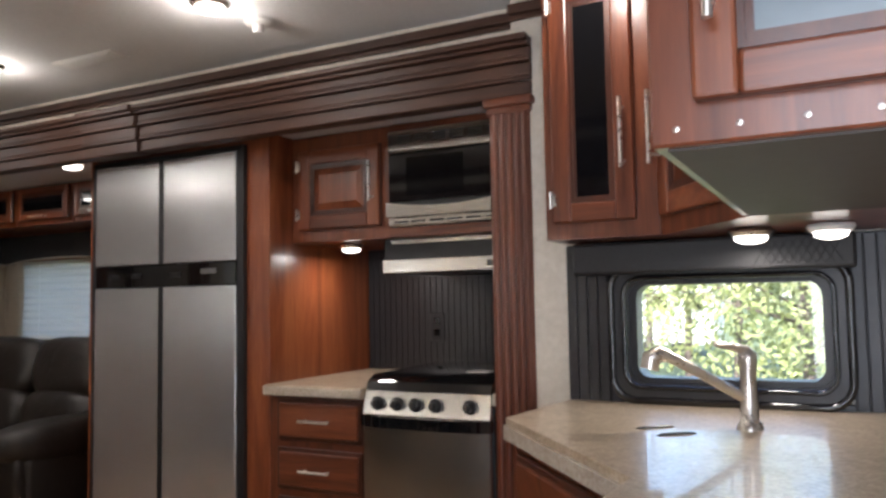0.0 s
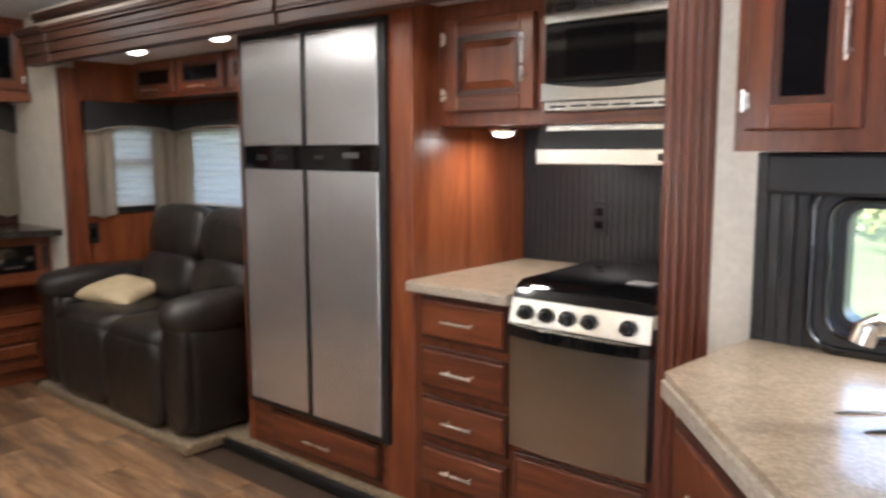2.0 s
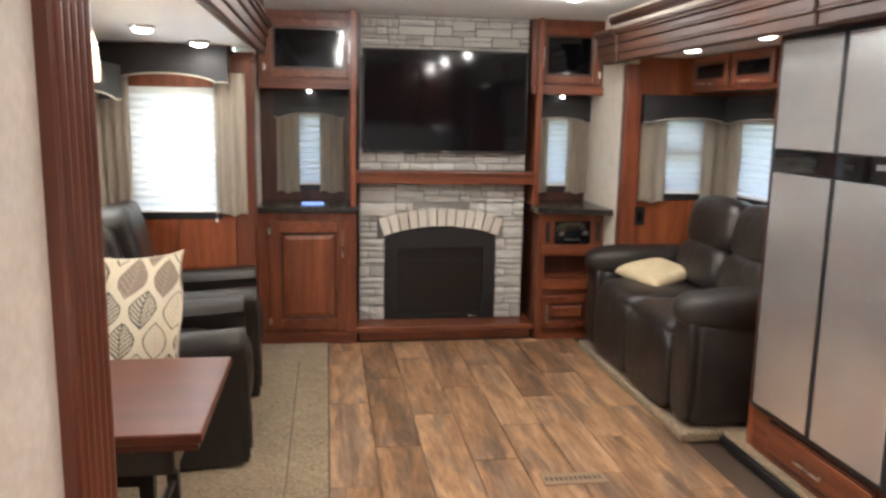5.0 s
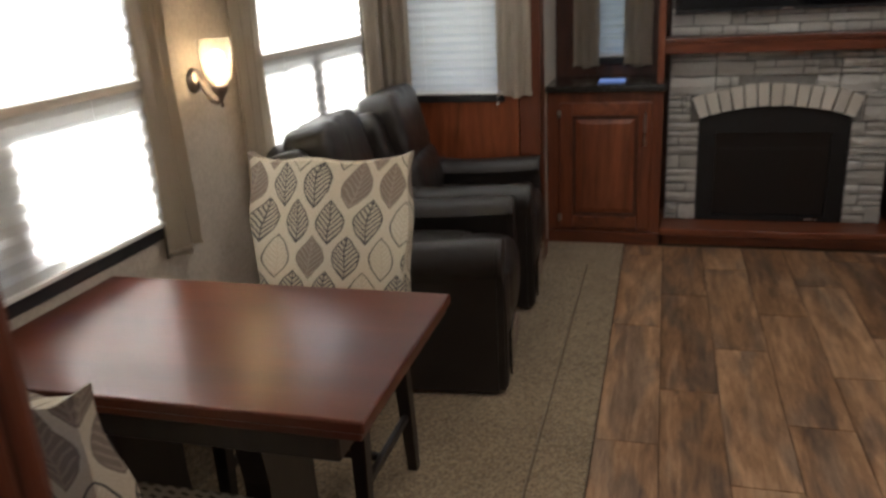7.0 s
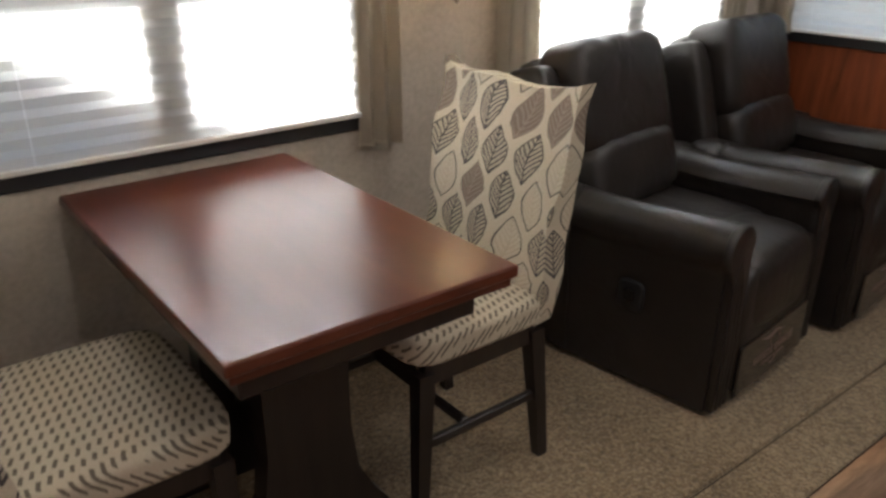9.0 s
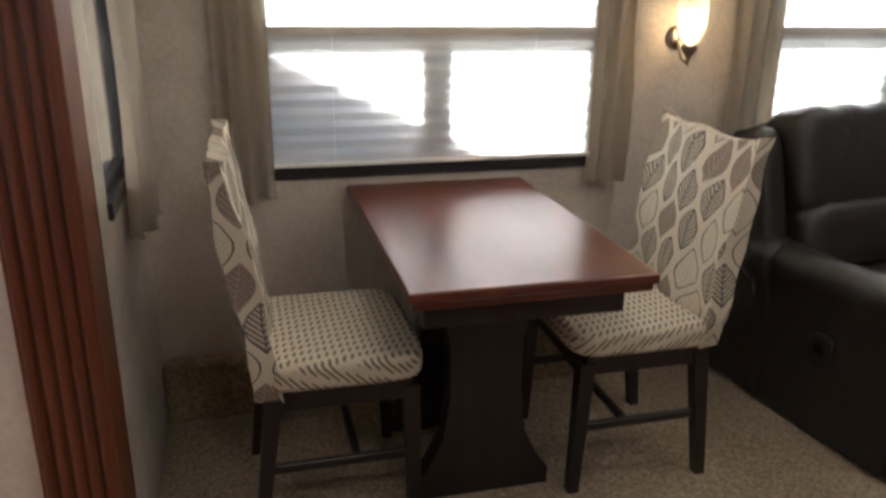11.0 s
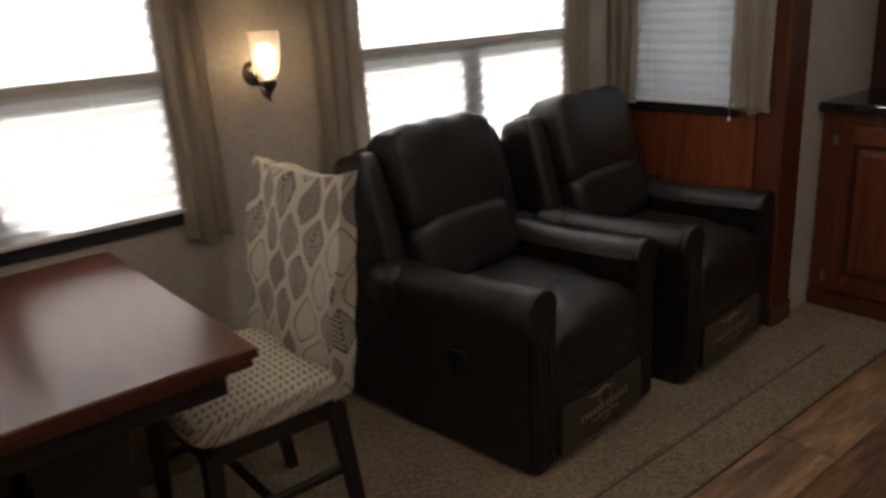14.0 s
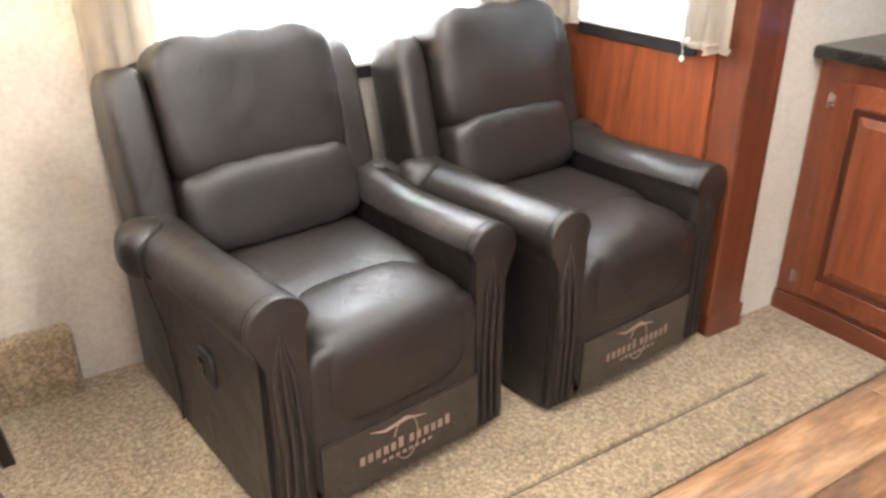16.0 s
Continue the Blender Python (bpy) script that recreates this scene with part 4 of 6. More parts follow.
def dome_light(x, y, z, r=0.055, label="round white ceiling light, lit"):
    o = thing("ceiling_light", x, y, z, label, "ceiling light", "round lights")
    part("rim", lathe(bm0(), [(0.0, 0.0), (r, 0.0), (r + 0.004, -0.006), (r - 0.004, -0.016), (r - 0.010, -0.016)], x, y, z, 28), NICKEL, o, "", 40)
    part("diffuser", lathe(bm0(), [(r - 0.010, -0.014), (r * 0.72, -0.026), (r * 0.4, -0.032), (0.0, -0.034)], x, y, z, 28), DIFFUSER, o, "glowing frosted diffuser", 60)
    return o


for x, y in MAIN_DOMES:
    dome_light(x, y, CEIL)
for x, y, z in SLIDE_DOMES:
    dome_light(x, y, z + 0.002)
for x, y, z in UNDER_DOMES[:2]:
    dome_light(x, y, z, 0.048, "round light under the wall cabinet, lit")
o = dome_light(*UNDER_DOMES[2], 0.046, "round light under the wall cabinet, unlit")
o.children[1].data = o.children[1].data.copy()
o.children[1].data.materials[0] = WHITE
o.children[1]["label"] = "frosted white diffuser"
# sprinkler-like alarm and ceiling vent
o = thing("smoke_alarm", -1.424, 3.243, CEIL, "small white smoke alarm on the ceiling", "smoke alarm")
part("base", lathe(bm0(), [(0.0, 0.0), (0.045, 0.0), (0.045, -0.012), (0.035, -0.02), (0.0, -0.02)], -1.424, 3.243, CEIL, 24), WHITE, o, "", 40)
part("sensor", lathe(bm0(), [(0.02, -0.02), (0.018, -0.045), (0.0, -0.048)], -1.424, 3.243, CEIL, 16), WHITE, o, "", 40)
o = thing("ceiling_vent", -2.22, 3.245, CEIL, "flat white ceiling air vent", "vent")
part("frame", B(-2.38, -2.06, 3.20, 3.29, CEIL - 0.008, CEIL - 0.001, 0.003), WHITE, o)
for i in range(5):
    part("slat", B(-2.36, -2.08, 3.208 + i * 0.015, 3.216 + i * 0.015, CEIL - 0.013, CEIL - 0.006), WHITE, o)

# ---- refrigerator and its surround ----
o = thing("fridge_cabinet", -2.27, 3.95, 0.05, "tall cherry surround housing the refrigerator", "cabinet")
part("side_panel", B(-1.87, -1.735, 3.665, 4.36, 0.056, 1.849, 0.003), PANEL, o, "glossy orange cherry side panel")
part("side_panel", B(-2.74, -2.70, 3.665, 4.36, 0.056, 1.849, 0.003), PANEL, o)
part("top_rail", B(-2.70, -1.87, 3.668, 3.70, 1.80, 1.849), CHERRY_X, o)
part("bottom_rail", B(-2.70, -1.87, 3.668, 3.70, 0.056, 0.262), CHERRY_X, o)
drawer_front(o, pose(0, 3.667, 0), -2.56, -1.905, 0.085, 0.235, 0.16)
o = thing("refrigerator", -2.27, 3.95, 0.264, "four-door stainless refrigerator with black frame", "refrigerator")
part("cabinet_body", B(-2.695, -1.875, 3.672, 4.30, 0.268, 1.795), BLACK, o)
bm = bm0()
box(bm, -2.70, -1.845, 3.645, 3.672, 0.25, 0.272, 0.003), box(bm, -2.70, -1.845, 3.645, 3.672, 1.79, 1.812, 0.003)
box(bm, -2.70, -2.675, 3.645, 3.672, 0.272, 1.79), box(bm, -1.878, -1.845, 3.645, 3.672, 0.272, 1.79)
part("trim_frame", bm, FRAME_BLACK, o)
part("control_band", B(-2.673, -1.88, 3.640, 3.671, 1.268, 1.36, 0.003), GLOSS_BLACK, o, "black control band between the doors")
part("display", B(-2.06, -1.98, 3.6385, 3.6405, 1.315, 1.335), plain("grey_display", (0.12, 0.12, 0.12), 0.3), o)
for x in (-2.55, -2.42, -2.20):
    part("latch", B(x - 0.03, x + 0.03, 3.636, 3.6405, 1.305, 1.325, 0.002), BLACK, o)
for x0, x1 in ((-2.672, -2.285), (-2.268, -1.88)):
    for z0, z1 in ((1.362, 1.788), (0.275, 1.266)):
        part("door", B(x0, x1, 3.637, 3.668, z0, z1, 0.003), FRIDGE_STEEL, o, "brushed stainless door")
# black strips laid over the door gap to draw its shade as a dark line
for z0, z1 in ((1.362, 1.788), (0.275, 1.266)):
    part("gasket", B(-2.2885, -2.2645, 3.6345, 3.6365, z0, z1), IRON, o, "black strip drawn as the shaded gap between the doors")

# ---- range side ----
o = thing("drawer_cabinet", -1.52, 3.98, 0.055, "cherry base cabinet with four drawers", "cabinet")
part("body", B(-1.733, -1.303, 3.667, 4.36, 0.056, 0.85), CHERRY, o)
for i in range(4):
    z1 = 0.842 - 0.178 * i
    drawer_front(o, pose(0, 3.666, 0), -1.69, -1.315, z1 - 0.152, z1)
o = thing("range_cabinet", -1.05, 3.98, 0.055, "cherry drawer base under the range", "cabinet")
part("body", B(-1.300, -0.752, 3.667, 4.36, 0.056, 0.395), CHERRY, o)
drawer_front(o, pose(0, 3.666, 0), -1.285, -0.825, 0.12, 0.375, 0.16)
part("filler", B(-0.808, -0.752, 3.667, 3.72, 0.396, 0.86), CHERRY, o)
o = thing("slide_countertop", -1.52, 4.0, 0.85, "beige speckled countertop with a pale front edge", "countertop")
part("top", B(-1.7345, -1.302, 3.63, 4.36, 0.852, 0.892, 0.006, 2), COUNTER, o)
part("front_edge", B(-1.7345, -1.302, 3.622, 3.63, 0.854, 0.888, 0.003), COUNTER_EDGE, o)
part("end_piece", B(-0.808, -0.752, 3.63, 4.36, 0.852, 0.892, 0.004), COUNTER_EDGE, o)
o = thing("gas_range", -1.055, 3.98, 0.396, "stainless gas range with black cooktop cover and five knobs", "stove")
part("oven_body", B(-1.298, -0.812, 3.66, 4.30, 0.397, 0.86), BLACK, o)


def bowed(x0, x1, y_end, y_mid, y_back, z0, z1, r):
    """A plate that swells towards the room in the middle of its width."""
    n = 16
    front = [(x0 + (x1 - x0) * i / n, y_end + (y_mid - y_end) * math.sin(math.pi * i / n) ** 0.7) for i in range(n + 1)]
    bm = prism(bm0(), [(x0, y_back)] + front + [(x1, y_back)], z0, z1)
    rim = [e for e in bm.edges if e.calc_face_angle(0) > 0.9]
    bmesh.ops.bevel(bm, geom=rim, offset=r, segments=2, profile=0.5, affect="EDGES")
    return bm


part("oven_door", bowed(-1.292, -0.818, 3.630, 3.612, 3.658, 0.405, 0.766, 0.004), STEEL, o, "bowed stainless oven door", 40)
part("door_handle", bowed(-1.298, -0.812, 3.622, 3.590, 3.658, 0.767, 0.803, 0.006), GLOSS_BLACK, o, "black full-width handle", 40)
bm = bm0()
prism(bm, [(3.63, 0.806), (3.645, 0.885), (3.70, 0.885), (3.70, 0.806)], -1.295, -0.815, "x")
part("control_panel", bm, STEEL, o)
for i, x in enumerate((-1.235, -1.158, -1.085, -1.01, -0.885)):
    k = part("knob", lathe(bm0(), [(0.0, -0.036), (0.013, -0.034), (0.016, -0.014), (0.023, -0.012), (0.023, -0.002), (0.0, -0.001)], x, 3.637, 0.845, 18, "y"), BLACK, o, "black control knob", 40)
    part("pointer", B(x - 0.0025, x + 0.0025, 3.598, 3.604, 0.838, 0.859), STEEL, k)
bm = bm0()
prism(bm, [(3.648, 0.886), (3.66, 0.915), (3.70, 0.935), (4.18, 0.945), (4.20, 0.886)], -1.292, -0.818, "x")
part("cooktop_cover", bm, GLOSS_BLACK, o, "black glass cooktop cover", 30)
part("sticker", B(-0.98, -0.90, 3.80, 3.86, 0.9405, 0.9425), WHITE, o, "white paper sticker")
back = structure("backsplash_range", B(-1.733, -0.721, 4.36, 4.369, 0.893, 1.426), BEADBOARD, "dark beadboard backsplash behind the range", "wall panel")
bead = B(-0.0142, 0.0142, -0.007, 0.007, -0.266, 0.266, 0.0015)
first = part("board", bead, BEADBOARD, back)
first.location = (-1.715, 4.353, 1.16)
for i in range(1, 34):
    p = new("board", first.data)
    p.parent, p.location = back, (-1.715 + i * 0.0292, 4.353, 1.16)
o = thing("outlet", -1.37, 4.34, 1.06, "black double wall outlet", "outlet")
part("plate", B(-1.41, -1.34, 4.338, 4.344, 1.02, 1.14, 0.002), BLACK, o)
for z in (1.055, 1.105):
    part("socket", B(-1.39, -1.36, 4.335, 4.3385, z - 0.014, z + 0.014, 0.001), GLOSS_BLACK, o)
# wall cabinet, microwave, hood
o = thing("wall_cabinet", -1.50, 4.08, 1.425, "cherry wall cabinet with one raised panel door", "cabinet")
part("body", B(-1.733, -1.283, 3.805, 4.36, 1.427, 1.845), CHERRY, o)
raised_door(o, pose(0, 3.804, 0), -1.69, -1.315, 1.475, 1.785, "r", hz=1.64, hl=0.15)
o = thing("microwave_shelf", -1.02, 4.05, 1.425, "cherry shelf and trim holding the microwave", "shelf")
part("shelf", B(-1.282, -0.755, 3.802, 4.36, 1.427, 1.463), CHERRY_X, o)
part("top_trim", B(-1.282, -0.755, 3.802, 3.83, 1.822, 1.846), CHERRY_X, o)
part("side_trim", B(-0.795, -0.755, 3.802, 4.36, 1.464, 1.821), CHERRY, o)
o = thing("microwave", -1.04, 4.05, 1.464, "stainless microwave with dark glass door", "microwave")
part("case", B(-1.28, -0.797, 3.81, 4.25, 1.465, 1.820), BLACK, o)
part("top_grille", B(-1.278, -0.80, 3.785, 3.81, 1.735, 1.818, 0.005, 2), STEEL, o, "vented stainless strip")
for i in range(6):
    for j in range(3):
        part("vent_slot", B(-1.235 + i * 0.072, -1.18 + i * 0.072, 3.7835, 3.7852, 1.770 + j * 0.011, 1.775 + j * 0.011), BLACK, o)
part("door_glass", B(-1.278, -0.80, 3.788, 3.81, 1.555, 1.734, 0.004), GLOSS_BLACK, o, "black glass door")
part("door_window", B(-1.20, -0.97, 3.786, 3.7885, 1.575, 1.715, 0.001), DARK_GLASS, o)
bm = bm0()
n = 12
pts = [(-1.278 + 0.478 * i / n, 1.553 - 0.022 * math.sin(math.pi * i / n)) for i in range(n + 1)]
prism(bm, pts + [(-0.80, 1.498), (-1.278, 1.498)], 3.770, 3.81, "y")
part("door_handle", bm, STEEL, o, "bowed stainless lower band")
part("bottom_strip", B(-1.278, -0.80, 3.785, 3.81, 1.466, 1.497, 0.003), STEEL, o)
for i in range(6):
    part("vent_slot", B(-1.25 + i * 0.073, -1.195 + i * 0.073, 3.7835, 3.7852, 1.477, 1.483), BLACK, o)
for i in range(5):
    for j in range(2):
        part("button", B(-0.855 + j * 0.025, -0.838 + j * 0.025, 3.7865, 3.7882, 1.595 + i * 0.026, 1.605 + i * 0.026), plain("button_grey", (0.25, 0.25, 0.25), 0.5) if i + j == 0 else bpy.data.materials["button_grey"], o)
o = thing("range_hood", -1.05, 4.1, 1.296, "slim range hood with stainless edge strips", "range hood")
part("hood_body", B(-1.345, -0.757, 3.87, 4.343, 1.30, 1.425), FRAME_BLACK, o)
part("front_strip", B(-1.345, -0.757, 3.848, 3.87, 1.297, 1.349, 0.003), STEEL, o)
part("upper_strip", B(-1.31, -0.757, 3.855, 3.868, 1.405, 1.424, 0.002), STEEL, o)
for x in (-0.90, -0.85):
    part("switch", B(x - 0.012, x + 0.012, 3.8455, 3.849, 1.312, 1.334, 0.001), BLACK, o)

# ---- sink corner ----
HOLE = (-0.365, 0.215, 0.92, 1.275)
back = structure("backsplash_sink", wall_y(-0.50, 0.93, 3.492, 3.499, 0.90, 1.34, [HOLE]), BEADBOARD, "dark beadboard backsplash round the sink window", "wall panel")
for i in range(47):
    x = -0.50 + i * 0.030
    inside = HOLE[0] < x + 0.0146 < HOLE[1]
    for za, zb in (((0.902, HOLE[2]), (HOLE[3], 1.338)) if inside else ((0.902, 1.338),)):
        part("board", B(x, x + 0.0286, 3.484, 3.4918, za, zb, 0.0025), BEADBOARD, back)


def rounded_rect(x0, x1, z0, z1, r, n=6):
    out = []
    for cx, cz, a0 in ((x1 - r, z1 - r, 0), (x0 + r, z1 - r, 90), (x0 + r, z0 + r, 180), (x1 - r, z0 + r, 270)):
        for k in range(n + 1):
            a = radians(a0 + 90 * k / n)
            out.append((cx + r * math.cos(a), cz + r * math.sin(a)))
    return out


def ring(bm, outer, inner, y0, y1):
    n = len(outer)
    rows = [[bm.verts.new((a, y, b)) for a, b in p] for y in (y0, y1) for p in (outer, inner)]
    fo, fi, bo, bi = rows
    for k in range(n):
        j = (k + 1) % n
        bm.faces.new((fo[k], fo[j], fi[j], fi[k])), bm.faces.new((bo[k], bi[k], bi[j], bo[j]))
        bm.faces.new((fo[k], bo[k], bo[j], fo[j])), bm.faces.new((fi[k], fi[j], bi[j], bi[k]))
    return bm


o = thing("window_9", 0, 0, 0, "black round-cornered sink window with clear glass", "window", kind="structure")
part("window_frame", ring(bm0(), rounded_rect(-0.375, 0.225, 0.905, 1.285, 0.07), rounded_rect(-0.325, 0.175, 0.955, 1.235, 0.045), 3.458, 3.515), FRAME_BLACK, o, "", 40)
part("inner_frame", ring(bm0(), rounded_rect(-0.325, 0.175, 0.955, 1.235, 0.045), rounded_rect(-0.305, 0.155, 0.972, 1.222, 0.035), 3.49, 3.56), FRAME_BLACK, o, "", 40)
for r0, r, yy in ((0.0, 0.011, 3.456), (0.034, 0.007, 3.457)):
    pts = [(a, yy, b) for a, b in rounded_rect(-0.366 + r0, 0.216 - r0, 0.914 + r0, 1.276 - r0, 0.062 - r0 * 0.5)]
    part("frame_lip", tube(bm0(), pts + pts[:1], r, 8, False), GLOSS_BLACK, o, "rounded black lip", 60)
p = part("pane", prism(bm0(), rounded_rect(-0.307, 0.157, 0.970, 1.224, 0.035), 3.53, 3.534, "y"), GLASS, o)
p.visible_shadow = False
o = thing("window_valance", -0.11, 3.45, 1.25, "dark quilted roll shade over the sink window", "valance")
part("box", B(-0.455, 0.235, 3.40, 3.483, 1.252, 1.338, 0.008, 2), VALANCE, o)
q = bm0()
for i in range(9):
    for s in (-1, 1):
        tube(q, [(0.03 + i * 0.02 - s * 0.02, 3.399, 1.262), (0.03 + i * 0.02 + s * 0.02, 3.399, 1.33)], 0.0015, 5)
tagged(part("quilting", q, VALANCE, o), kind="stuff")
# counter with sink: outline of the L with its clipped corners
OUT = [(-0.535, 3.10), (-0.50, 3.483), (1.2, 3.483), (1.2, 2.15), (-0.08, 2.15), (-0.12, 2.20), (-0.105, 2.585)]


def slab(poly, z0, z1, hole=None, shrink=0.0):
    bm = bm0()
    if hole:
        outer, inner = [bm.verts.new((*p, z1)) for p in poly], [bm.verts.new((*p, z1)) for p in hole]
        es = [bm.edges.new((l[k], l[(k + 1) % len(l)])) for l in (outer, inner) for k in range(len(l))]
        bmesh.ops.triangle_fill(bm, use_beauty=True, edges=es, use_dissolve=False)
        f = bm.faces[:]
        r = bmesh.ops.extrude_face_region(bm, geom=f)
        for v in [g for g in r["geom"] if isinstance(g, bmesh.types.BMVert)]:
            v.co.z = z0
    else:
        prism(bm, poly, z0, z1)
    return bm


o = thing("sink_countertop", 0.2, 2.9, 0.86, "glossy beige stone countertop with thick pale edge", "countertop")
part("top", slab(OUT, 0.888, 0.905), COUNTER, o)
EDGE = [(-0.541, 3.096), (-0.506, 3.483), (1.2, 3.483), (1.2, 2.144), (-0.083, 2.144), (-0.127, 2.197), (-0.112, 2.58)]
part("edge_band", slab(EDGE, 0.855, 0.8875), COUNTER_EDGE, o)
for cx, cy in ((-0.174, 3.076), (-0.115, 3.008)):
    c = bm0()
    d = Vector((0.78, 0.62)) * 0.045
    tube(c, [(cx + d.x * k / 5, cy + d.y * k / 5, 0.9045 + 0.001 * math.cos(k * 0.3)) for k in range(-5, 6)], [0.002, 0.004, 0.005, 0.005, 0.005, 0.005, 0.005, 0.005, 0.005, 0.004, 0.002], 6)
    part("finger_slot", c, BLACK, o)
BODY = [(-0.515, 3.11), (-0.49, 3.47), (1.15, 3.47), (1.15, 2.20), (-0.06, 2.20), (-0.085, 2.24), (-0.085, 2.60)]
o = thing("sink_cabinet", 0.2, 2.9, 0.0, "cherry base cabinet of the peninsula with panel doors", "cabinet")
part("body", slab(BODY, 0.0, 0.854), CHERRY, o)
ang = math.degrees(math.atan2(2.60 - 3.11, -0.085 + 0.515))
TD = pose(-0.515, 3.11, 0, 0, 0, ang)
L = math.hypot(0.43, 0.51)
raised_door(o, TD @ pose(0, -0.001, 0), 0.05, L / 2 - 0.01, 0.12, 0.66, "r", hz=0.55)
raised_door(o, TD @ pose(0, -0.001, 0), L / 2 + 0.01, L - 0.05, 0.12, 0.66, "l", hz=0.55)
drawer_front(o, TD @ pose(0, -0.001, 0), 0.05, L - 0.05, 0.69, 0.83, 0.16)
raised_door(o, pose(-0.085, 2.60, 0, 0, 0, -90) @ pose(0, -0.001, 0), 0.03, 0.33, 0.12, 0.80, "r", hz=0.65)
# faucet
fx, fy = 0.015, 3.13
o = thing("faucet", fx, fy, 0.905, "brushed nickel pull-out kitchen faucet", "faucet")
part("body", lathe(bm0(), [(0.0, 0.0), (0.028, 0.0), (0.026, 0.010), (0.019, 0.018), (0.0165, 0.12), (0.020, 0.14), (0.020, 0.158), (0.012, 0.170), (0.0, 0.172)], fx, fy, 0.905, 22), NICKEL, o, "", 40)
sp = bm0()
tube(sp, [(fx, fy, 0.965), (fx - 0.075, fy - 0.04, 1.015), (fx - 0.155, fy - 0.08, 1.065)], [0.011, 0.011, 0.012], 14)
part("spout", sp, NICKEL, o, "", 40)
sp = bm0()
tube(sp, [(fx - 0.148, fy - 0.076, 1.061), (fx - 0.168, fy - 0.086, 1.068), (fx - 0.182, fy - 0.094, 1.058), (fx - 0.188, fy - 0.097, 1.035)], [0.013, 0.019, 0.021, 0.019], 14)
part("spray_head", sp, NICKEL, o, "", 40)
sp = bm0()
tube(sp, [(fx, fy, 1.070), (fx - 0.03, fy - 0.02, 1.080), (fx - 0.06, fy - 0.04, 1.086)], [0.012, 0.008, 0.006], 10)
part("lever", sp, NICKEL, o, "", 40)
# wall cabinets at the corner
o = thing("corner_wall_cabinet", -0.34, 3.38, 1.342, "cherry wall cabinet with a smoked glass door", "cabinet")
part("body", B(-0.488, -0.19, 3.295, 3.482, 1.343, 2.08), CHERRY, o)
raised_door(o, pose(0, 3.294, 0), -0.463, -0.247, 1.385, 2.02, "r", DARK_GLASS, hz=1.60, hl=0.18, wide=0.05)
o = thing("diagonal_wall_cabinet", -0.05, 3.2, 1.342, "cherry diagonal corner wall cabinet with panel door", "cabinet")
part("body", slab([(-0.188, 3.295), (-0.188, 3.482), (0.50, 3.482), (0.50, 2.95), (0.06, 2.95)], 1.343, 2.08), CHERRY, o)
a2 = math.degrees(math.atan2(2.95 - 3.295, 0.06 + 0.188))
raised_door(o, pose(-0.188, 3.295, 0, 0, 0, a2) @ pose(0, -0.001, 0), 0.03, 0.395, 1.385, 2.02, "l", hz=1.60, hl=0.18)
o = thing("peninsula_wall_cabinet", 0.25, 2.55, 1.342, "cherry wall cabinet over the peninsula with a glazed end door", "cabinet")
part("body", B(0.035, 0.50, 2.165, 2.948, 1.343, 2.099, 0.003), CHERRY, o)
raised_door(o, pose(0, 2.164, 0), 0.082, 0.46, 1.385, 2.06, "l", plain("cloudy_glass", (0.16, 0.19, 0.21), 0.18), hz=1.555, hl=0.20, wide=0.045)
for i in range(5):
    x = 0.062 + i * 0.062
    part("screw_cap", lathe(bm0(), [(0.0, -0.003), (0.003, -0.0025), (0.0036, 0.0), (0.0, 0.0)], x, 2.1645, 1.360, 12, "y"), NICKEL, o)
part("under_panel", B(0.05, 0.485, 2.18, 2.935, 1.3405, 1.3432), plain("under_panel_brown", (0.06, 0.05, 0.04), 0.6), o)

# ---- rear wall: fireplace, television, side cabinets ----
FX = -4.80
o = thing("fireplace_surround", -4.9, 2.58, 0.0, "white ledge-stone chimney breast with an arched brick lintel", "fireplace")
core = bm0()
cells(core, 2.03, 3.14, 0.10, CEIL - 0.002, [(2.195, 2.955, 0.10, 0.745)], lambda a, b, c, d: box(core, -5.04, FX - 0.022, a, b, c, d))
core_ob = part("mortar_bed", core, GROUT, o)
part("hearth", B(-5.04, -4.62, 2.005, 3.19, 0.06, 0.10, 0.006, 2), CHERRY_Y, o, "dark cherry hearth board")
part("hearth_base", B(-5.04, -4.66, 2.02, 3.175, 0.0, 0.059, 0.003), CHERRY_Y, o)
part("mantel", B(FX - 0.02, -4.70, 2.0, 3.18, 1.03, 1.10, 0.006, 2), CHERRY_Y, o, "reddish cherry mantel shelf")
part("mantel_lip", B(FX - 0.02, -4.69, 1.99, 3.19, 1.085, 1.112, 0.005, 2), CHERRY_Y, o)
o2 = thing("electric_fireplace", -4.85, 2.575, 0.10, "black electric fireplace insert with an arched top", "fireplace insert")
ARCH_R, ARCH_Z = 1.165, -0.423
arch = lambda y: ARCH_Z + math.sqrt(ARCH_R ** 2 - (y - 2.575) ** 2)
ys = [2.20 + 0.75 * i / 24 for i in range(25)]
po = [(2.20, 0.102)] + [(y, arch(y) + 0.005) for y in ys] + [(2.95, 0.102)]
part("back_panel", prism(bm0(), po, FX - 0.05, FX - 0.035, "x"), IRON, o2)
frame_o = [(2.20, 0.102)] + [(y, arch(y)) for y in ys] + [(2.95, 0.102)]
frame_i = [(2.285, 0.135)] + [(2.285 + 0.58 * i / 24, 0.595) for i in range(25)] + [(2.865, 0.135)]
fr = bm0()
rows = [[fr.verts.new((x, a, b)) for a, b in p] for x in (FX - 0.034, FX - 0.010) for p in (frame_o, frame_i)]
n = len(frame_o)
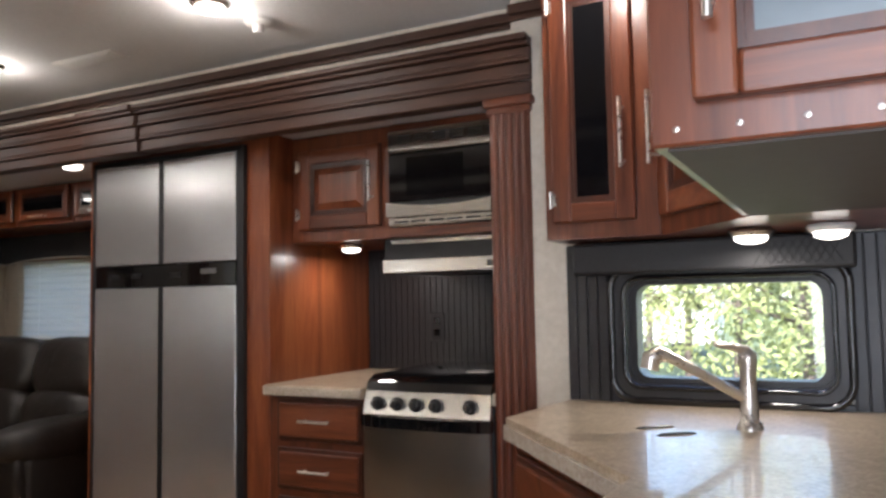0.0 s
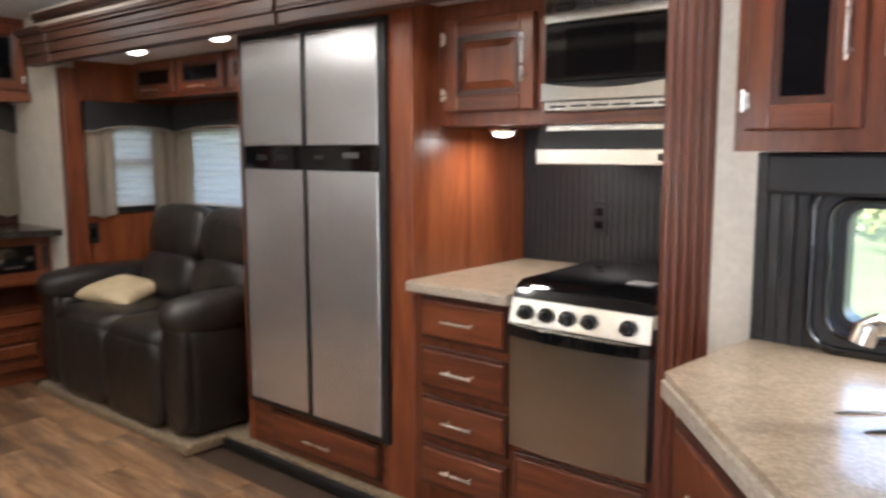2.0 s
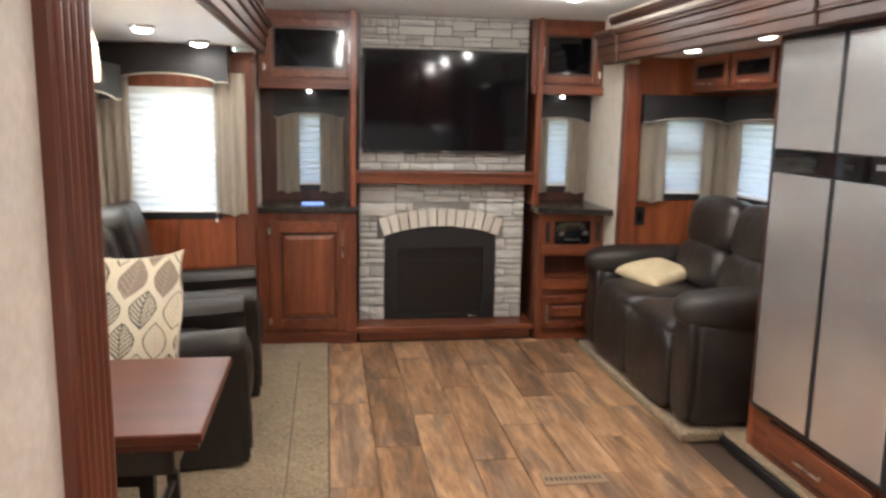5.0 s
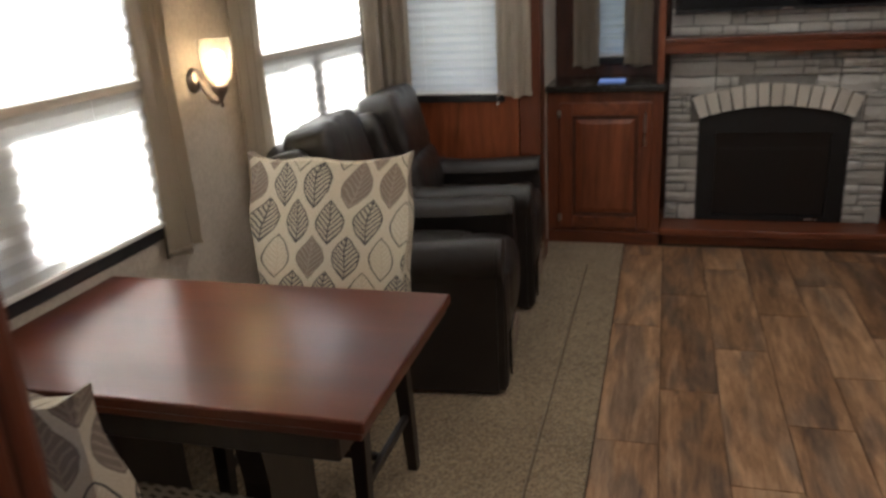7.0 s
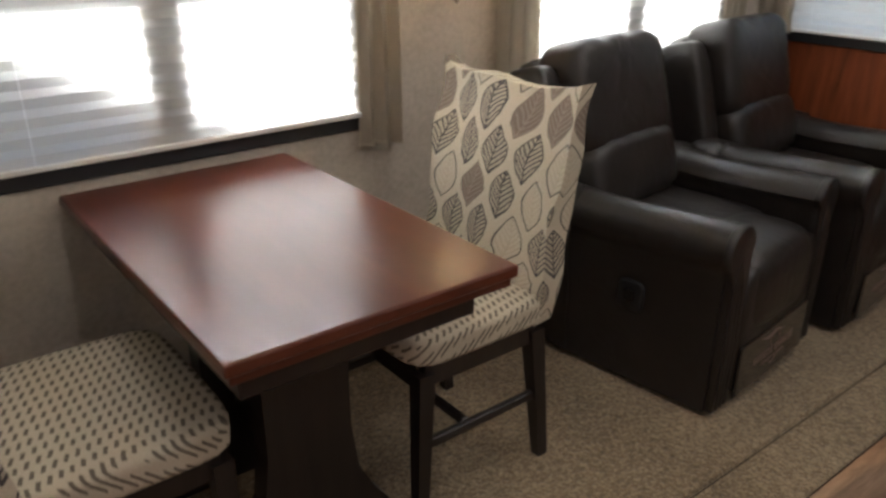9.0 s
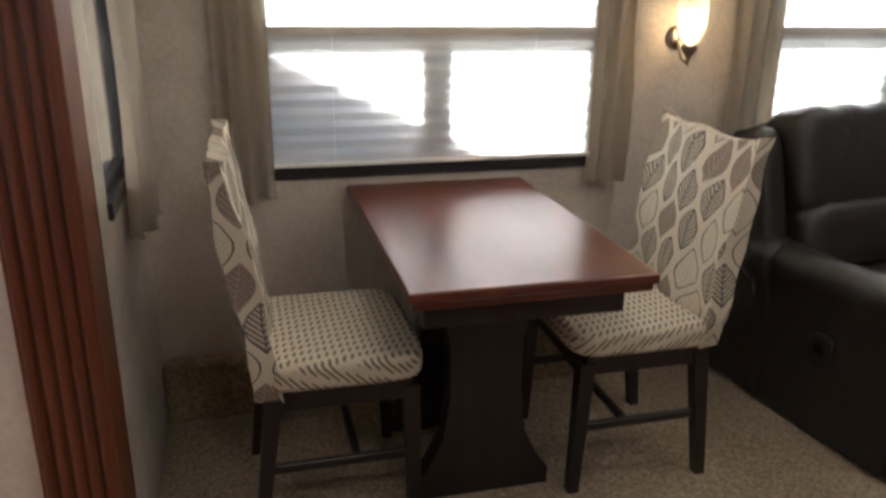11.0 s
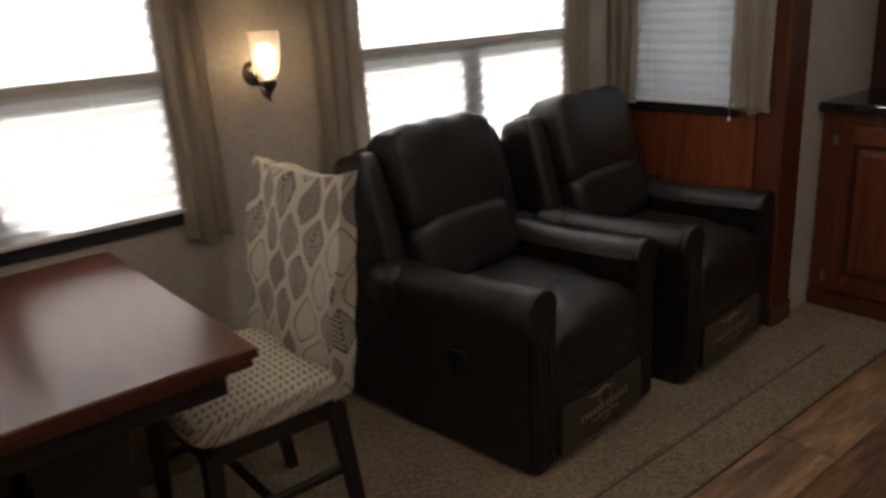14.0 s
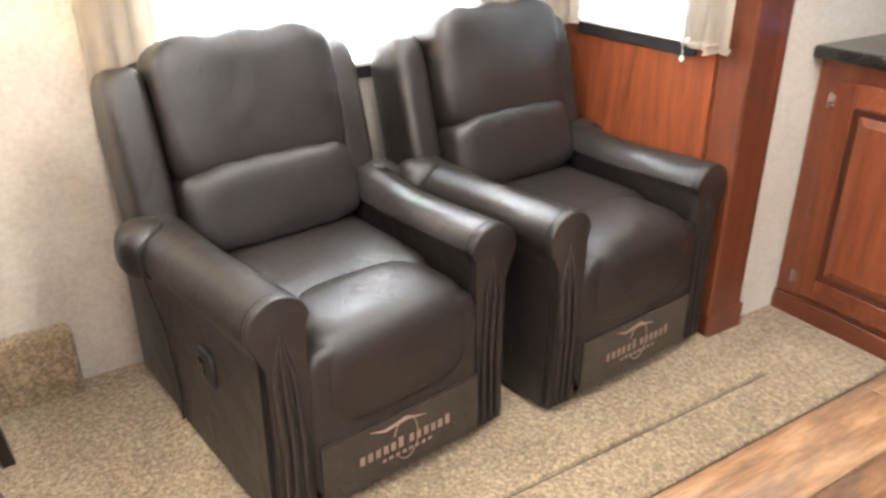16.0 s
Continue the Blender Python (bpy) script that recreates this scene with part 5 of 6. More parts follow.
for k in range(n):
    j = (k + 1) % n
    for a, b in ((0, 1), (2, 3), (0, 2), (1, 3)):
        fr.faces.new((rows[a][k], rows[a][j], rows[b][j], rows[b][k]))
part("frame", fr, IRON, o2)
part("glass", B(FX - 0.028, FX - 0.022, 2.287, 2.863, 0.137, 0.593), FIRE_GLASS, o2, "dark glass front")
part("grille", B(FX - 0.0305, FX - 0.0215, 2.30, 2.85, 0.50, 0.515), BLACK, o2)
part("badge", B(FX - 0.012, FX - 0.008, 2.77, 2.83, 0.112, 0.122), NICKEL, o2)
for i in range(4):
    bm = bm0()
    tube(bm, [(FX - 0.030, 2.36 + i * 0.10, 0.16), (FX - 0.032, 2.42 + i * 0.11, 0.20 + 0.02 * (i % 2)), (FX - 0.030, 2.52 + i * 0.08, 0.17)], 0.008, 7)
    part("log", bm, BARK, o2)
o = thing("television", -4.80, 2.585, 1.225, "large flat black television on the chimney breast", "television")
part("back", B(-4.795, -4.765, 2.08, 3.10, 1.26, 1.86), BLACK, o)
part("bezel", B(-4.766, -4.742, 2.045, 3.125, 1.228, 1.885, 0.006, 2), BLACK, o)
part("screen", B(-4.7425, -4.7405, 2.057, 3.113, 1.246, 1.875), DARK_GLASS, o, "glossy dark screen")
part("badge", B(-4.7415, -4.7395, 2.56, 2.61, 1.234, 1.240), NICKEL, o)

TR = pose(-4.62, 0, 0, 0, 0, 90)
o = thing("media_cabinet", -4.8, 1.70, 0.0, "dark cherry base cabinet with one raised panel door", "cabinet")
part("body", B(-5.04, -4.625, 1.39, 2.003, 0.0, 0.855), CHERRY, o)
part("toe_rail", B(-4.626, -4.612, 1.39, 2.003, 0.0, 0.075, 0.003), CHERRY_Y, o)
raised_door(o, TR @ pose(0, 0, 0), 1.46, 1.95, 0.10, 0.80, "r", hz=0.66, hl=0.17, wide=0.07)
o = thing("media_countertop", -4.8, 1.70, 0.855, "dark speckled laminate countertop", "countertop")
part("top", B(-5.04, -4.57, 1.387, 2.02, 0.856, 0.893, 0.008, 2), COUNTER_DARK, o)
o = thing("status_light", -4.75, 1.73, 0.893, "small blue lit panel on the dark counter", "indicator")
part("panel", B(-4.82, -4.70, 1.66, 1.80, 0.8935, 0.900, 0.002), LED_BLUE, o)
o = thing("stereo_cabinet", -4.8, 3.40, 0.0, "dark cherry console with stereo, open slot and drawer", "cabinet")
for a, b, c, d in ((3.192, 3.24, 0.0, 0.855), (3.575, 3.635, 0.0, 0.855)):
    part("stile", B(-4.75, -4.60, a, b, c, d), CHERRY, o)
for c, d in ((0.0, 0.43), (0.565, 0.645), (0.80, 0.855)):
    part("rail", B(-4.75, -4.60, 3.2401, 3.5749, c, d), CHERRY_Y, o)
for a, b in ((3.2401, 3.30), (3.55, 3.5749)):
    part("filler", B(-4.75, -4.60, a, b, 0.6451, 0.7999), CHERRY, o)
part("carcass", B(-5.04, -4.751, 3.192, 3.635, 0.0, 0.855), GLAZE, o)
TR2 = pose(-4.60, 0, 0, 0, 0, 90)
raised_door(o, TR2, 3.23, 3.58, 0.08, 0.30, "l", hz=0.19, hl=0.12, wide=0.05)
part("rail_strip", B(-4.601, -4.588, 3.23, 3.58, 0.34, 0.41, 0.004, 2), CHERRY_Y, o)
part("rail_strip", B(-4.601, -4.588, 3.22, 3.59, 0.575, 0.635, 0.004, 2), CHERRY_Y, o)
for y in (3.255, 3.60):
    part("speaker_slot", B(-4.6, -4.594, y - 0.014, y + 0.014, 0.66, 0.79, 0.003), BLACK, o)
o = thing("stereo", -4.66, 3.425, 0.645, "black car-style stereo with round dials", "stereo")
part("case", B(-4.749, -4.592, 3.303, 3.547, 0.648, 0.797, 0.004), GLOSS_BLACK, o)
for y in (3.345, 3.505):
    part("dial", lathe(bm0(), [(0.0, 0.018), (0.018, 0.016), (0.022, 0.0), (0.0, 0.0)], -4.592, y, 0.72, 18, "x"), CHROME, o, "", 40)
part("screen", B(-4.593, -4.590, 3.375, 3.475, 0.70, 0.77), DARK_GLASS, o)
for i in range(5):
    part("button", B(-4.593, -4.588, 3.375 + i * 0.021, 3.39 + i * 0.021, 0.672, 0.684, 0.001), NICKEL, o)
o = thing("stereo_countertop", -4.8, 3.40, 0.855, "dark speckled laminate countertop with rounded corner", "countertop")
part("top", slab([(-5.04, 3.17), (-4.55, 3.17), (-4.52, 3.35), (-4.48, 3.50), (-4.43, 3.61), (-4.44, 3.638), (-5.04, 3.638)], 0.856, 0.893), COUNTER_DARK, o)

for y0, y1, hand in ((1.40, 2.02, "r"), (3.15, 3.70, "l")):
    yb = min(y1, 3.638)
    o = thing("upper_media_cabinet", -4.9, (y0 + y1) / 2, 1.63, "dark cherry wall cabinet with a smoked glass door", "cabinet", "cabinets beside the television")
    part("body", B(-5.04, -4.765, y0, yb, 1.635, CEIL - 0.002), CHERRY, o)
    raised_door(o, pose(-4.764, 0, 0, 0, 0, 90), y0 + 0.04, yb - 0.03, 1.69, 2.05, hand, DARK_GLASS, hz=1.85, hl=0.14, wide=0.05)
    part("light_rail", B(-4.764, -4.735, y0, yb, 1.62, 1.675, 0.005, 2), CHERRY_Y, o)
for y in (1.71, 3.42):
    d = dome_light(-4.94, y, 1.634, 0.022, "small light under the media cabinet, unlit")
    d.children[1].data = d.children[1].data.copy()
    d.children[1].data.materials[0] = RAIL_GREY
    d.children[1]["label"] = "frosted white diffuser"
for y, xf, zl in ((1.985, -4.64, 0.0), (3.195, -4.70, 0.86)):
    structure("fireplace_stile", B(-5.04, xf, y - 0.018, y + 0.018, zl, CEIL - 0.003, 0.004), CHERRY, "dark cherry upright beside the stone", "trim")
structure("sash_board", B(-5.049, -5.03, 1.40, 1.625, 0.894, 1.635), GLAZE, "dark cherry panel round the small window", "wall panel")

# ---- sofa in the slide ----
o = thing("sofa", -3.65, 3.95, 0.05, "dark brown leather reclining loveseat with pillow arms", "sofa")
X0, X1, YF, YB = -4.37, -2.90, 3.49, 4.34
part("base", B(X0 + 0.20, X1 - 0.20, YF + 0.02, YB - 0.02, 0.06, 0.34, 0.03, 3), LEATHER, o, "", 40)
for xa, xb, s in ((X0, X0 + 0.21, -1), (X1 - 0.21, X1, 1)):
    a = part("arm", B(xa, xb, YF - 0.005, YB - 0.05, 0.06, 0.56, 0.04, 4), LEATHER, o, "", 60)
    part("arm_pad", cushion(bm0(), ((xa + xb) / 2, (YF + YB) / 2 - 0.10, 0.60), (0.125, 0.40, 0.095), 3.2), LEATHER, a, "", 60)
    part("arm_front", cushion(bm0(), ((xa + xb) / 2, YF - 0.005, 0.33), (0.095, 0.035, 0.26), 4.5), LEATHER, a, "", 60)
w = (X1 - X0 - 0.42) / 2
for i in range(2):
    cx = X0 + 0.21 + w * (i + 0.5)
    part("seat_cushion", cushion(bm0(), (cx, YF + 0.265, 0.42), (w / 2 + 0.010, 0.315, 0.105), 5.5, 10), LEATHER, o, "", 60)
    part("footrest_panel", cushion(bm0(), (cx, YF - 0.005, 0.265), (w / 2 + 0.008, 0.055, 0.205), 5.5, 10), LEATHER, o, "", 60)
    tilt = pose(0, 0, 0, -12).to_3x3()
    part("back_cushion", cushion(bm0(), (cx, 4.10, 0.87), (w / 2 + 0.01, 0.12, 0.165), 3.4, 8, tilt), LEATHER, o, "", 60)
    part("lumbar_cushion", cushion(bm0(), (cx, 4.03, 0.63), (w / 2 + 0.006, 0.12, 0.14), 3.4, 8, tilt), LEATHER, o, "", 60)
part("back_frame", B(X0 + 0.05, X1 - 0.05, 4.18, 4.35, 0.06, 0.93, 0.05, 4), LEATHER, o, "", 60)
o = thing("throw_pillow", -4.12, 3.76, 0.53, "gold patterned throw pillow lying on the sofa", "pillow")


def pillow(bm, sx, sy, h, m, c):
    n = 14
    top, bot = [], []
    for i in range(n + 1):
        for j in range(n + 1):
            u, v = 2 * i / n - 1, 2 * j / n - 1
            pin = 1 - 0.08 * (1 - abs(u) ** 2) * (abs(v) > 0.999) - 0.08 * (1 - abs(v) ** 2) * (abs(u) > 0.999)
            f = ((1 - u ** 4) * (1 - v ** 4)) ** 0.55
            for l, s in ((top, 1), (bot, -1)):
                l.append(bm.verts.new(m @ Vector((u * sx * pin, v * sy * pin, s * h * f)) + Vector(c)))
    for l in (top, bot):
        for i in range(n):
            for j in range(n):
                k = i * (n + 1) + j
                bm.faces.new((l[k], l[k + 1], l[k + n + 2], l[k + n + 1]))
    bmesh.ops.remove_doubles(bm, verts=bm.verts, dist=1e-4)
    return bm


part("case", pillow(bm0(), 0.19, 0.16, 0.05, pose(0, 0, 0, 12, 6, 20).to_3x3(), (-4.05, 3.76, 0.565)), PILLOW, o, "", 80)
o = thing("throw_pillow", -3.2, 3.9, 0.53, "gold patterned throw pillow against the sofa arm", "pillow")
part("case", pillow(bm0(), 0.16, 0.14, 0.045, pose(0, 0, 0, 14, 0, -20).to_3x3(), (-3.30, 3.86, 0.565)), PILLOW, o, "", 80)
# cabinets over the sofa
for i, (xa, xb) in enumerate(((-4.30, -3.84), (-3.83, -3.37), (-3.36, -2.88))):
    o = thing("overhead_cabinet", (xa + xb) / 2, 4.2, 1.64, "cherry overhead cabinet with smoked glass flap door", "cabinet", "cabinets over the sofa")
    part("body", B(xa, xb, 4.055, 4.365, 1.64, 1.848), CHERRY, o)
    raised_door(o, pose(0, 4.054, 0), xa + 0.02, xb - 0.02, 1.665, 1.84, None, DARK_GLASS, wide=0.035)
    bar_handle(o, pose(0, 4.03, 0), (xa + xb) / 2, 1.68, 0.13, False)
o = thing("outlet", -4.38, 3.80, 0.86, "black outlet on the cherry panel", "outlet")
part("plate", B(-4.399, -4.392, 3.76, 3.83, 0.80, 0.92, 0.002), BLACK, o)
part("socket", B(-4.393, -4.389, 3.78, 3.81, 0.83, 0.89, 0.001), GLOSS_BLACK, o)

# ---- recliners ----
def recliner(x, y, z):
    """Own x across, front towards +y, base at z=0; 0.69 wide, 0.84 deep."""
    o = thing("recliner", x, y, z, "dark brown leather recliner with rolled arms and a plastic-wrapped footrest tag", "recliner", "leather recliners", local=True)
    W, D, BACK = 0.345, 0.44, -0.375
    for s in (-1, 1):
        prof = [(W - 0.115, 0.02), (W - 0.115, 0.50)]
        cx, cz, r = W - 0.062, 0.515, 0.072
        for k in range(15):
            a = radians(170 - 215 * k / 14)
            prof.append((cx + r * math.cos(a), cz + r * math.sin(a)))
        prof += [(W - 0.018, 0.44), (W - 0.012, 0.02)]
        bm = bm0()
        rows, n = 10, len(prof)
        loops = []
        for j in range(rows + 1):
            f = j / rows
            y_ = D - 0.012 + (-0.115 - D + 0.012) * f
            puff = 0.020 * max(0.0, (f - 0.55) / 0.45) ** 2 - 0.006 * math.sin(math.pi * f)
            loops.append([bm.verts.new((s * (p + (0.016 * f + (puff if p > cx else 0.0) if q > 0.1 else 0.0)), y_ - (0.05 * (1 - (q - cz) ** 2 / r ** 2) if f == 1 and q > 0.46 else 0.0), q + ((-0.020 * f + puff * 0.6) if q > 0.1 else 0.0))) for p, q in prof])
        for la, lb in zip(loops, loops[1:]):
            for k in range(n):
                bm.faces.new((la[k], la[(k + 1) % n], lb[(k + 1) % n], lb[k]))
        bm.faces.new(loops[0]), bm.faces.new(loops[-1][::-1])
        a = part("arm", bm, LEATHER, o, "", 50)
        bm = prism(bm0(), [(s * p, q) for p, q in [(W - 0.112, 0.02), (W - 0.112, 0.50)] + prof[2:17] + [(W - 0.03, 0.43), (W - 0.02, 0.02)]], D - 0.014, D + 0.012, "y")
        bmesh.ops.bevel(bm, geom=[e for e in bm.edges], offset=0.006, segments=2, profile=0.5, affect="EDGES")
        part("arm_front", bm, LEATHER, a, "", 60)
        xa, xb = sorted((s * (W - 0.10), s * (W - 0.008)))
        part("side_panel", B(xa, xb, BACK, -0.10, 0.02, 0.455, 0.025, 3), LEATHER, a, "", 60)
        for q in (0.040, 0.062, 0.086):
            t = bm0()
            tube(t, [(s * (W - q), D + 0.012, 0.03), (s * (W - q - 0.005), D + 0.013, 0.24), (s * (W - q + 0.003), D + 0.013, 0.40), (s * (W - 0.062), D + 0.010, 0.505)], [0.007, 0.009, 0.007, 0.003], 7)
            part("pleat", t, LEATHER, a, "", 60)
        part("arm_back_roll", cushion(bm0(), (s * (W - 0.010), -0.110, 0.505), (0.078, 0.072, 0.076), 2.5, 7), LEATHER, a, "", 60)
        t = bm0()
        tube(t, [(s * (W - 0.004), -0.055, 0.03), (s * (W - 0.002), -0.06, 0.27), (s * (W + 0.030), -0.05, 0.45), (s * (W + 0.040), -0.045, 0.53), (s * (W - 0.03), -0.045, 0.585)], 0.004, 6)
        part("seam", t, LEATHER, a, "", 60)
    lever = part("lever_cup", cushion(bm0(), (W - 0.012, 0.16, 0.30), (0.010, 0.045, 0.050), 4, 4), BLACK, o, "black recline lever", 60)
    part("lever", B(W - 0.006, W + 0.004, 0.14, 0.175, 0.285, 0.325, 0.004, 2), GLOSS_BLACK, lever)
    sw = W - 0.115
    part("body", B(-sw - 0.005, sw + 0.005, BACK + 0.01, D - 0.06, 0.0, 0.30, 0.02, 2), LEATHER, o, "", 50)
    part("seat_cushion", cushion(bm0(), (0, 0.02, 0.38), (sw + 0.006, 0.30, 0.09), 7), LEATHER, o, "", 60)
    bm = cushion(bm0(), (0, 0.335, 0.335), (sw + 0.006, 0.15, 0.14), 3.6)
    part("seat_front_roll", bm, LEATHER, o, "", 60)
    part("footrest", cushion(bm0(), (0, D - 0.03, 0.235), (sw + 0.006, 0.055, 0.205), 8), LEATHER, o, "", 60)
    for xx in (-0.095, 0.095):
        t = bm0()
        tube(t, [(xx, 0.26, 0.462), (xx, 0.36, 0.471), (xx * 1.02, 0.44, 0.43), (xx * 1.02, 0.474, 0.36), (xx, D + 0.031, 0.27)], 0.0025, 6)
        part("seam", t, LEATHER, o, "", 60)
    tag = part("plastic_wrap", B(-sw + 0.004, sw - 0.004, D + 0.020, D + 0.030, 0.035, 0.205, 0.006, 2), WRAP, o, "clear plastic wrap with a printed tag")
    for i in range(12):
        part("printed_bar", B(-0.13 + i * 0.0215 + (0.01 if i > 5 else 0), -0.117 + i * 0.0215 + (0.01 if i > 5 else 0), D + 0.0302, D + 0.0312, 0.105, 0.128 if i not in (0, 6) else 0.134), PRINT, tag)
    for i in range(8):
        part("printed_bar", B(-0.075 + i * 0.019, -0.064 + i * 0.019, D + 0.0302, D + 0.0312, 0.083, 0.092), PRINT, tag)
    t = bm0()
    tube(t, [(0.035 * math.cos(a) + 0.0, D + 0.0306, 0.125 + 0.06 * math.sin(a)) for a in [0.3 + k * 0.35 for k in range(16)]], 0.0016, 5)
    part("printed_flourish", t, PRINT, tag)
    t = bm0()
    tube(t, [(-0.06, D + 0.0306, 0.165), (0.0, D + 0.0306, 0.18), (0.06, D + 0.0306, 0.172), (0.10, D + 0.0306, 0.185)], [0.001, 0.005, 0.004, 0.001], 5)
    part("printed_flourish", t, PRINT, tag)
    t = pose(0, 0, 0, 15).to_3x3()
    part("back_shell", cushion(bm0(), (0, -0.255, 0.545), (sw + 0.085, 0.05, 0.375), 6, 8, t), LEATHER, o, "", 60)
    for s in (-1, 1):
        part("back_wing", cushion(bm0(), (s * (sw + 0.062), -0.235, 0.655), (0.054, 0.092, 0.252), 5.0, 9, t), LEATHER, o, "", 60)
    bm = cushion(bm0(), (0, 0, 0), (sw + 0.010, 0.098, 0.180), 7.0, 14)
    for v in bm.verts:
        edge = max(abs(v.co.x) / (sw + 0.01), abs(v.co.z) / 0.19)
        v.co.y += 0.006 * edge ** 4 * math.sin(v.co.x * 70) * math.sin(v.co.z * 90) - 0.010 * max(0.0, -v.co.z / 0.19) ** 2
        v.co.z += 0.005 * math.sin(v.co.x * 45 + 1.0) * (v.co.z > 0.1)
        v.co = t @ v.co + Vector((0, -0.205, 0.790))
    part("back_cushion", bm, LEATHER, o, "", 60)
    bm = cushion(bm0(), (0, 0, 0), (sw + 0.012, 0.100, 0.112), 5.2, 14)
    for v in bm.verts:
        v.co.z += 0.007 * (1 - (v.co.x / sw) ** 2) * (v.co.z > 0) + 0.003 * math.sin(v.co.x * 60)
        v.co = t @ v.co + Vector((0, -0.130, 0.555))
    part("lumbar_cushion", bm, LEATHER, o, "", 60)
    part("lower_cushion", cushion(bm0(), (0, -0.135, 0.440), (sw - 0.004, 0.10, 0.08), 3.4, 8, t), LEATHER, o, "", 60)
    return o


WRAP = plain("plastic_wrap", (0.030, 0.024, 0.020), 0.10, 0, 0.6)
PRINT = plain("tan_print", (0.24, 0.16, 0.125), 0.5)
rec = recliner(-3.071, 1.008, 0.02)
rec.matrix_basis = pose(-3.071, 1.008, 0.02, 0, 0, 6.5)
copy_thing(rec, pose(-3.851, 0.992, 0.02, 0, 0, 5))

# ---- dinette ----
o = thing("dining_table", -1.69, 1.075, 0.02, "reddish cherry pedestal dining table, glossy top", "table")
part("tabletop", B(-1.976, -1.40, 0.612, 1.54, 0.732, 0.757, 0.006, 3), TABLE_WOOD, o, "glossy reddish cherry top")
part("under_edge", B(-1.966, -1.41, 0.622, 1.53, 0.712, 0.731, 0.004, 2), TABLE_WOOD, o)
part("apron", B(-1.93, -1.445, 0.66, 1.47, 0.64, 0.711, 0.004), ESPRESSO, o)
pro = [(0.19, 0.0), (0.19, 0.05), (0.155, 0.10), (0.115, 0.18), (0.10, 0.30), (0.10, 0.45), (0.115, 0.54), (0.15, 0.62)]
for y in (0.86, 1.21):
    pts = [(-1.675 + a, 0.02 + b) for a, b in pro] + [(-1.675 - a, 0.02 + b) for a, b in reversed(pro)]
    bm = prism(bm0(), pts, y - 0.03, y + 0.03, "y")
    part("pedestal", bm, ESPRESSO, o)
part("stretcher", B(-1.70, -1.65, 0.89, 1.18, 0.20, 0.29, 0.004), ESPRESSO, o)


def dining_chair(x, y, z, rz):
    """Own front towards +x; seat 0.46 wide."""
    o = thing("dining_chair", x, y, z, "dark wood dining chair with leaf-print back cover and dashed seat", "chair", "chairs at the table", rz=rz, local=True)
    for lx, ly in ((0.135, -0.20), (0.135, 0.20), (-0.20, -0.20), (-0.20, 0.20)):
        bm = bm0()
        k = -0.05 if lx < 0 else 0.012
        tp, bt = 0.021, 0.015
        vs = [[bm.verts.new((lx + dx * r + (k if zz < 0.01 else 0), ly + dy * r, zz)) for dx, dy in ((-1, -1), (1, -1), (1, 1), (-1, 1))] for zz, r in ((0.0, bt), (0.40, tp))]
        bm.faces.new(vs[0][::-1]), bm.faces.new(vs[1])
        for i in range(4):
            bm.faces.new((vs[0][i], vs[0][(i + 1) % 4], vs[1][(i + 1) % 4], vs[1][i]))
        part("leg", bm, ESPRESSO, o)
    bm = bm0()
    for s in (-1, 1):
        xe = 0.135 if s > 0 else -0.20
        box(bm, -0.20, 0.135, s * 0.20 - 0.011, s * 0.20 + 0.011, 0.365, 0.425)
        box(bm, xe - 0.011, xe + 0.011, -0.189, 0.189, 0.365, 0.425)
    part("seat_frame", bm, ESPRESSO, o)
    for s in (-1, 1):
        part("stretcher", B(-0.215, 0.137, s * 0.20 - 0.009, s * 0.20 + 0.009, 0.19, 0.215, 0.003), ESPRESSO, o)
    part("cross_stretcher", B(-0.01, 0.01, -0.19, 0.19, 0.192, 0.213, 0.003), ESPRESSO, o)
    part("seat", cushion(bm0(), (-0.030, 0, 0.455), (0.205, 0.235, 0.040), 7, 9), SEAT_CLOTH, o, "cream dashed cloth seat", 60)
    bm = bm0()
    n, rows = 14, 18
    t = 0.032

    def place(f, g, side):
        z = 0.415 + 0.55 * f
        lean = -0.215 - 0.055 * f - 0.02 * f * f
        wid = 0.222 + 0.020 * f + 0.007 * math.sin(11 * f) + 0.016 * f ** 14 - 0.010 * (1 - f) ** 6
        top = 0.026 * abs(g) ** 7 * f ** 8 - 0.006 * math.sin(6 * g) * f ** 4
        return (lean + side * (t * (1 - 0.45 * f ** 5) + 0.005 * math.sin(9 * f + 4 * g) + 0.003 * math.sin(23 * f + 9 * g)) + 0.006 * math.sin(5 * g + 3 * f), g * wid, z + top - (0.016 * math.sin(5 * g + side) + 0.012 * abs(g) ** 5) * (1 - f) ** 10)

    fr_, bk_ = [[[bm.verts.new(place(j / rows, 2 * i / n - 1, s)) for i in range(n + 1)] for j in range(rows + 1)] for s in (1, -1)]
    for grid in (fr_, bk_):
        for j in range(rows):
            for i in range(n):
                bm.faces.new((grid[j][i], grid[j][i + 1], grid[j + 1][i + 1], grid[j + 1][i]))
    for j in range(rows):
        for i in (0, n):
            bm.faces.new((fr_[j][i], fr_[j + 1][i], bk_[j + 1][i], bk_[j][i]))
    for i in range(n):
        for j in (0, rows):
            bm.faces.new((fr_[j][i], fr_[j][i + 1], bk_[j][i + 1], bk_[j][i]))
    bmesh.ops.bevel(bm, geom=[e for e in bm.edges if len(e.link_faces) == 2 and e.calc_face_angle(0) > 0.9], offset=0.012, segments=3, profile=0.5, affect="EDGES")
    part("back_cover", bm, LEAF_CLOTH, o, "cream leaf-print slip cover over the back", 60)
    return o


ch = dining_chair(-2.065, 1.095, 0.02, 0)
copy_thing(ch, pose(-1.32, 1.10, 0.02, 0, 0, 180))

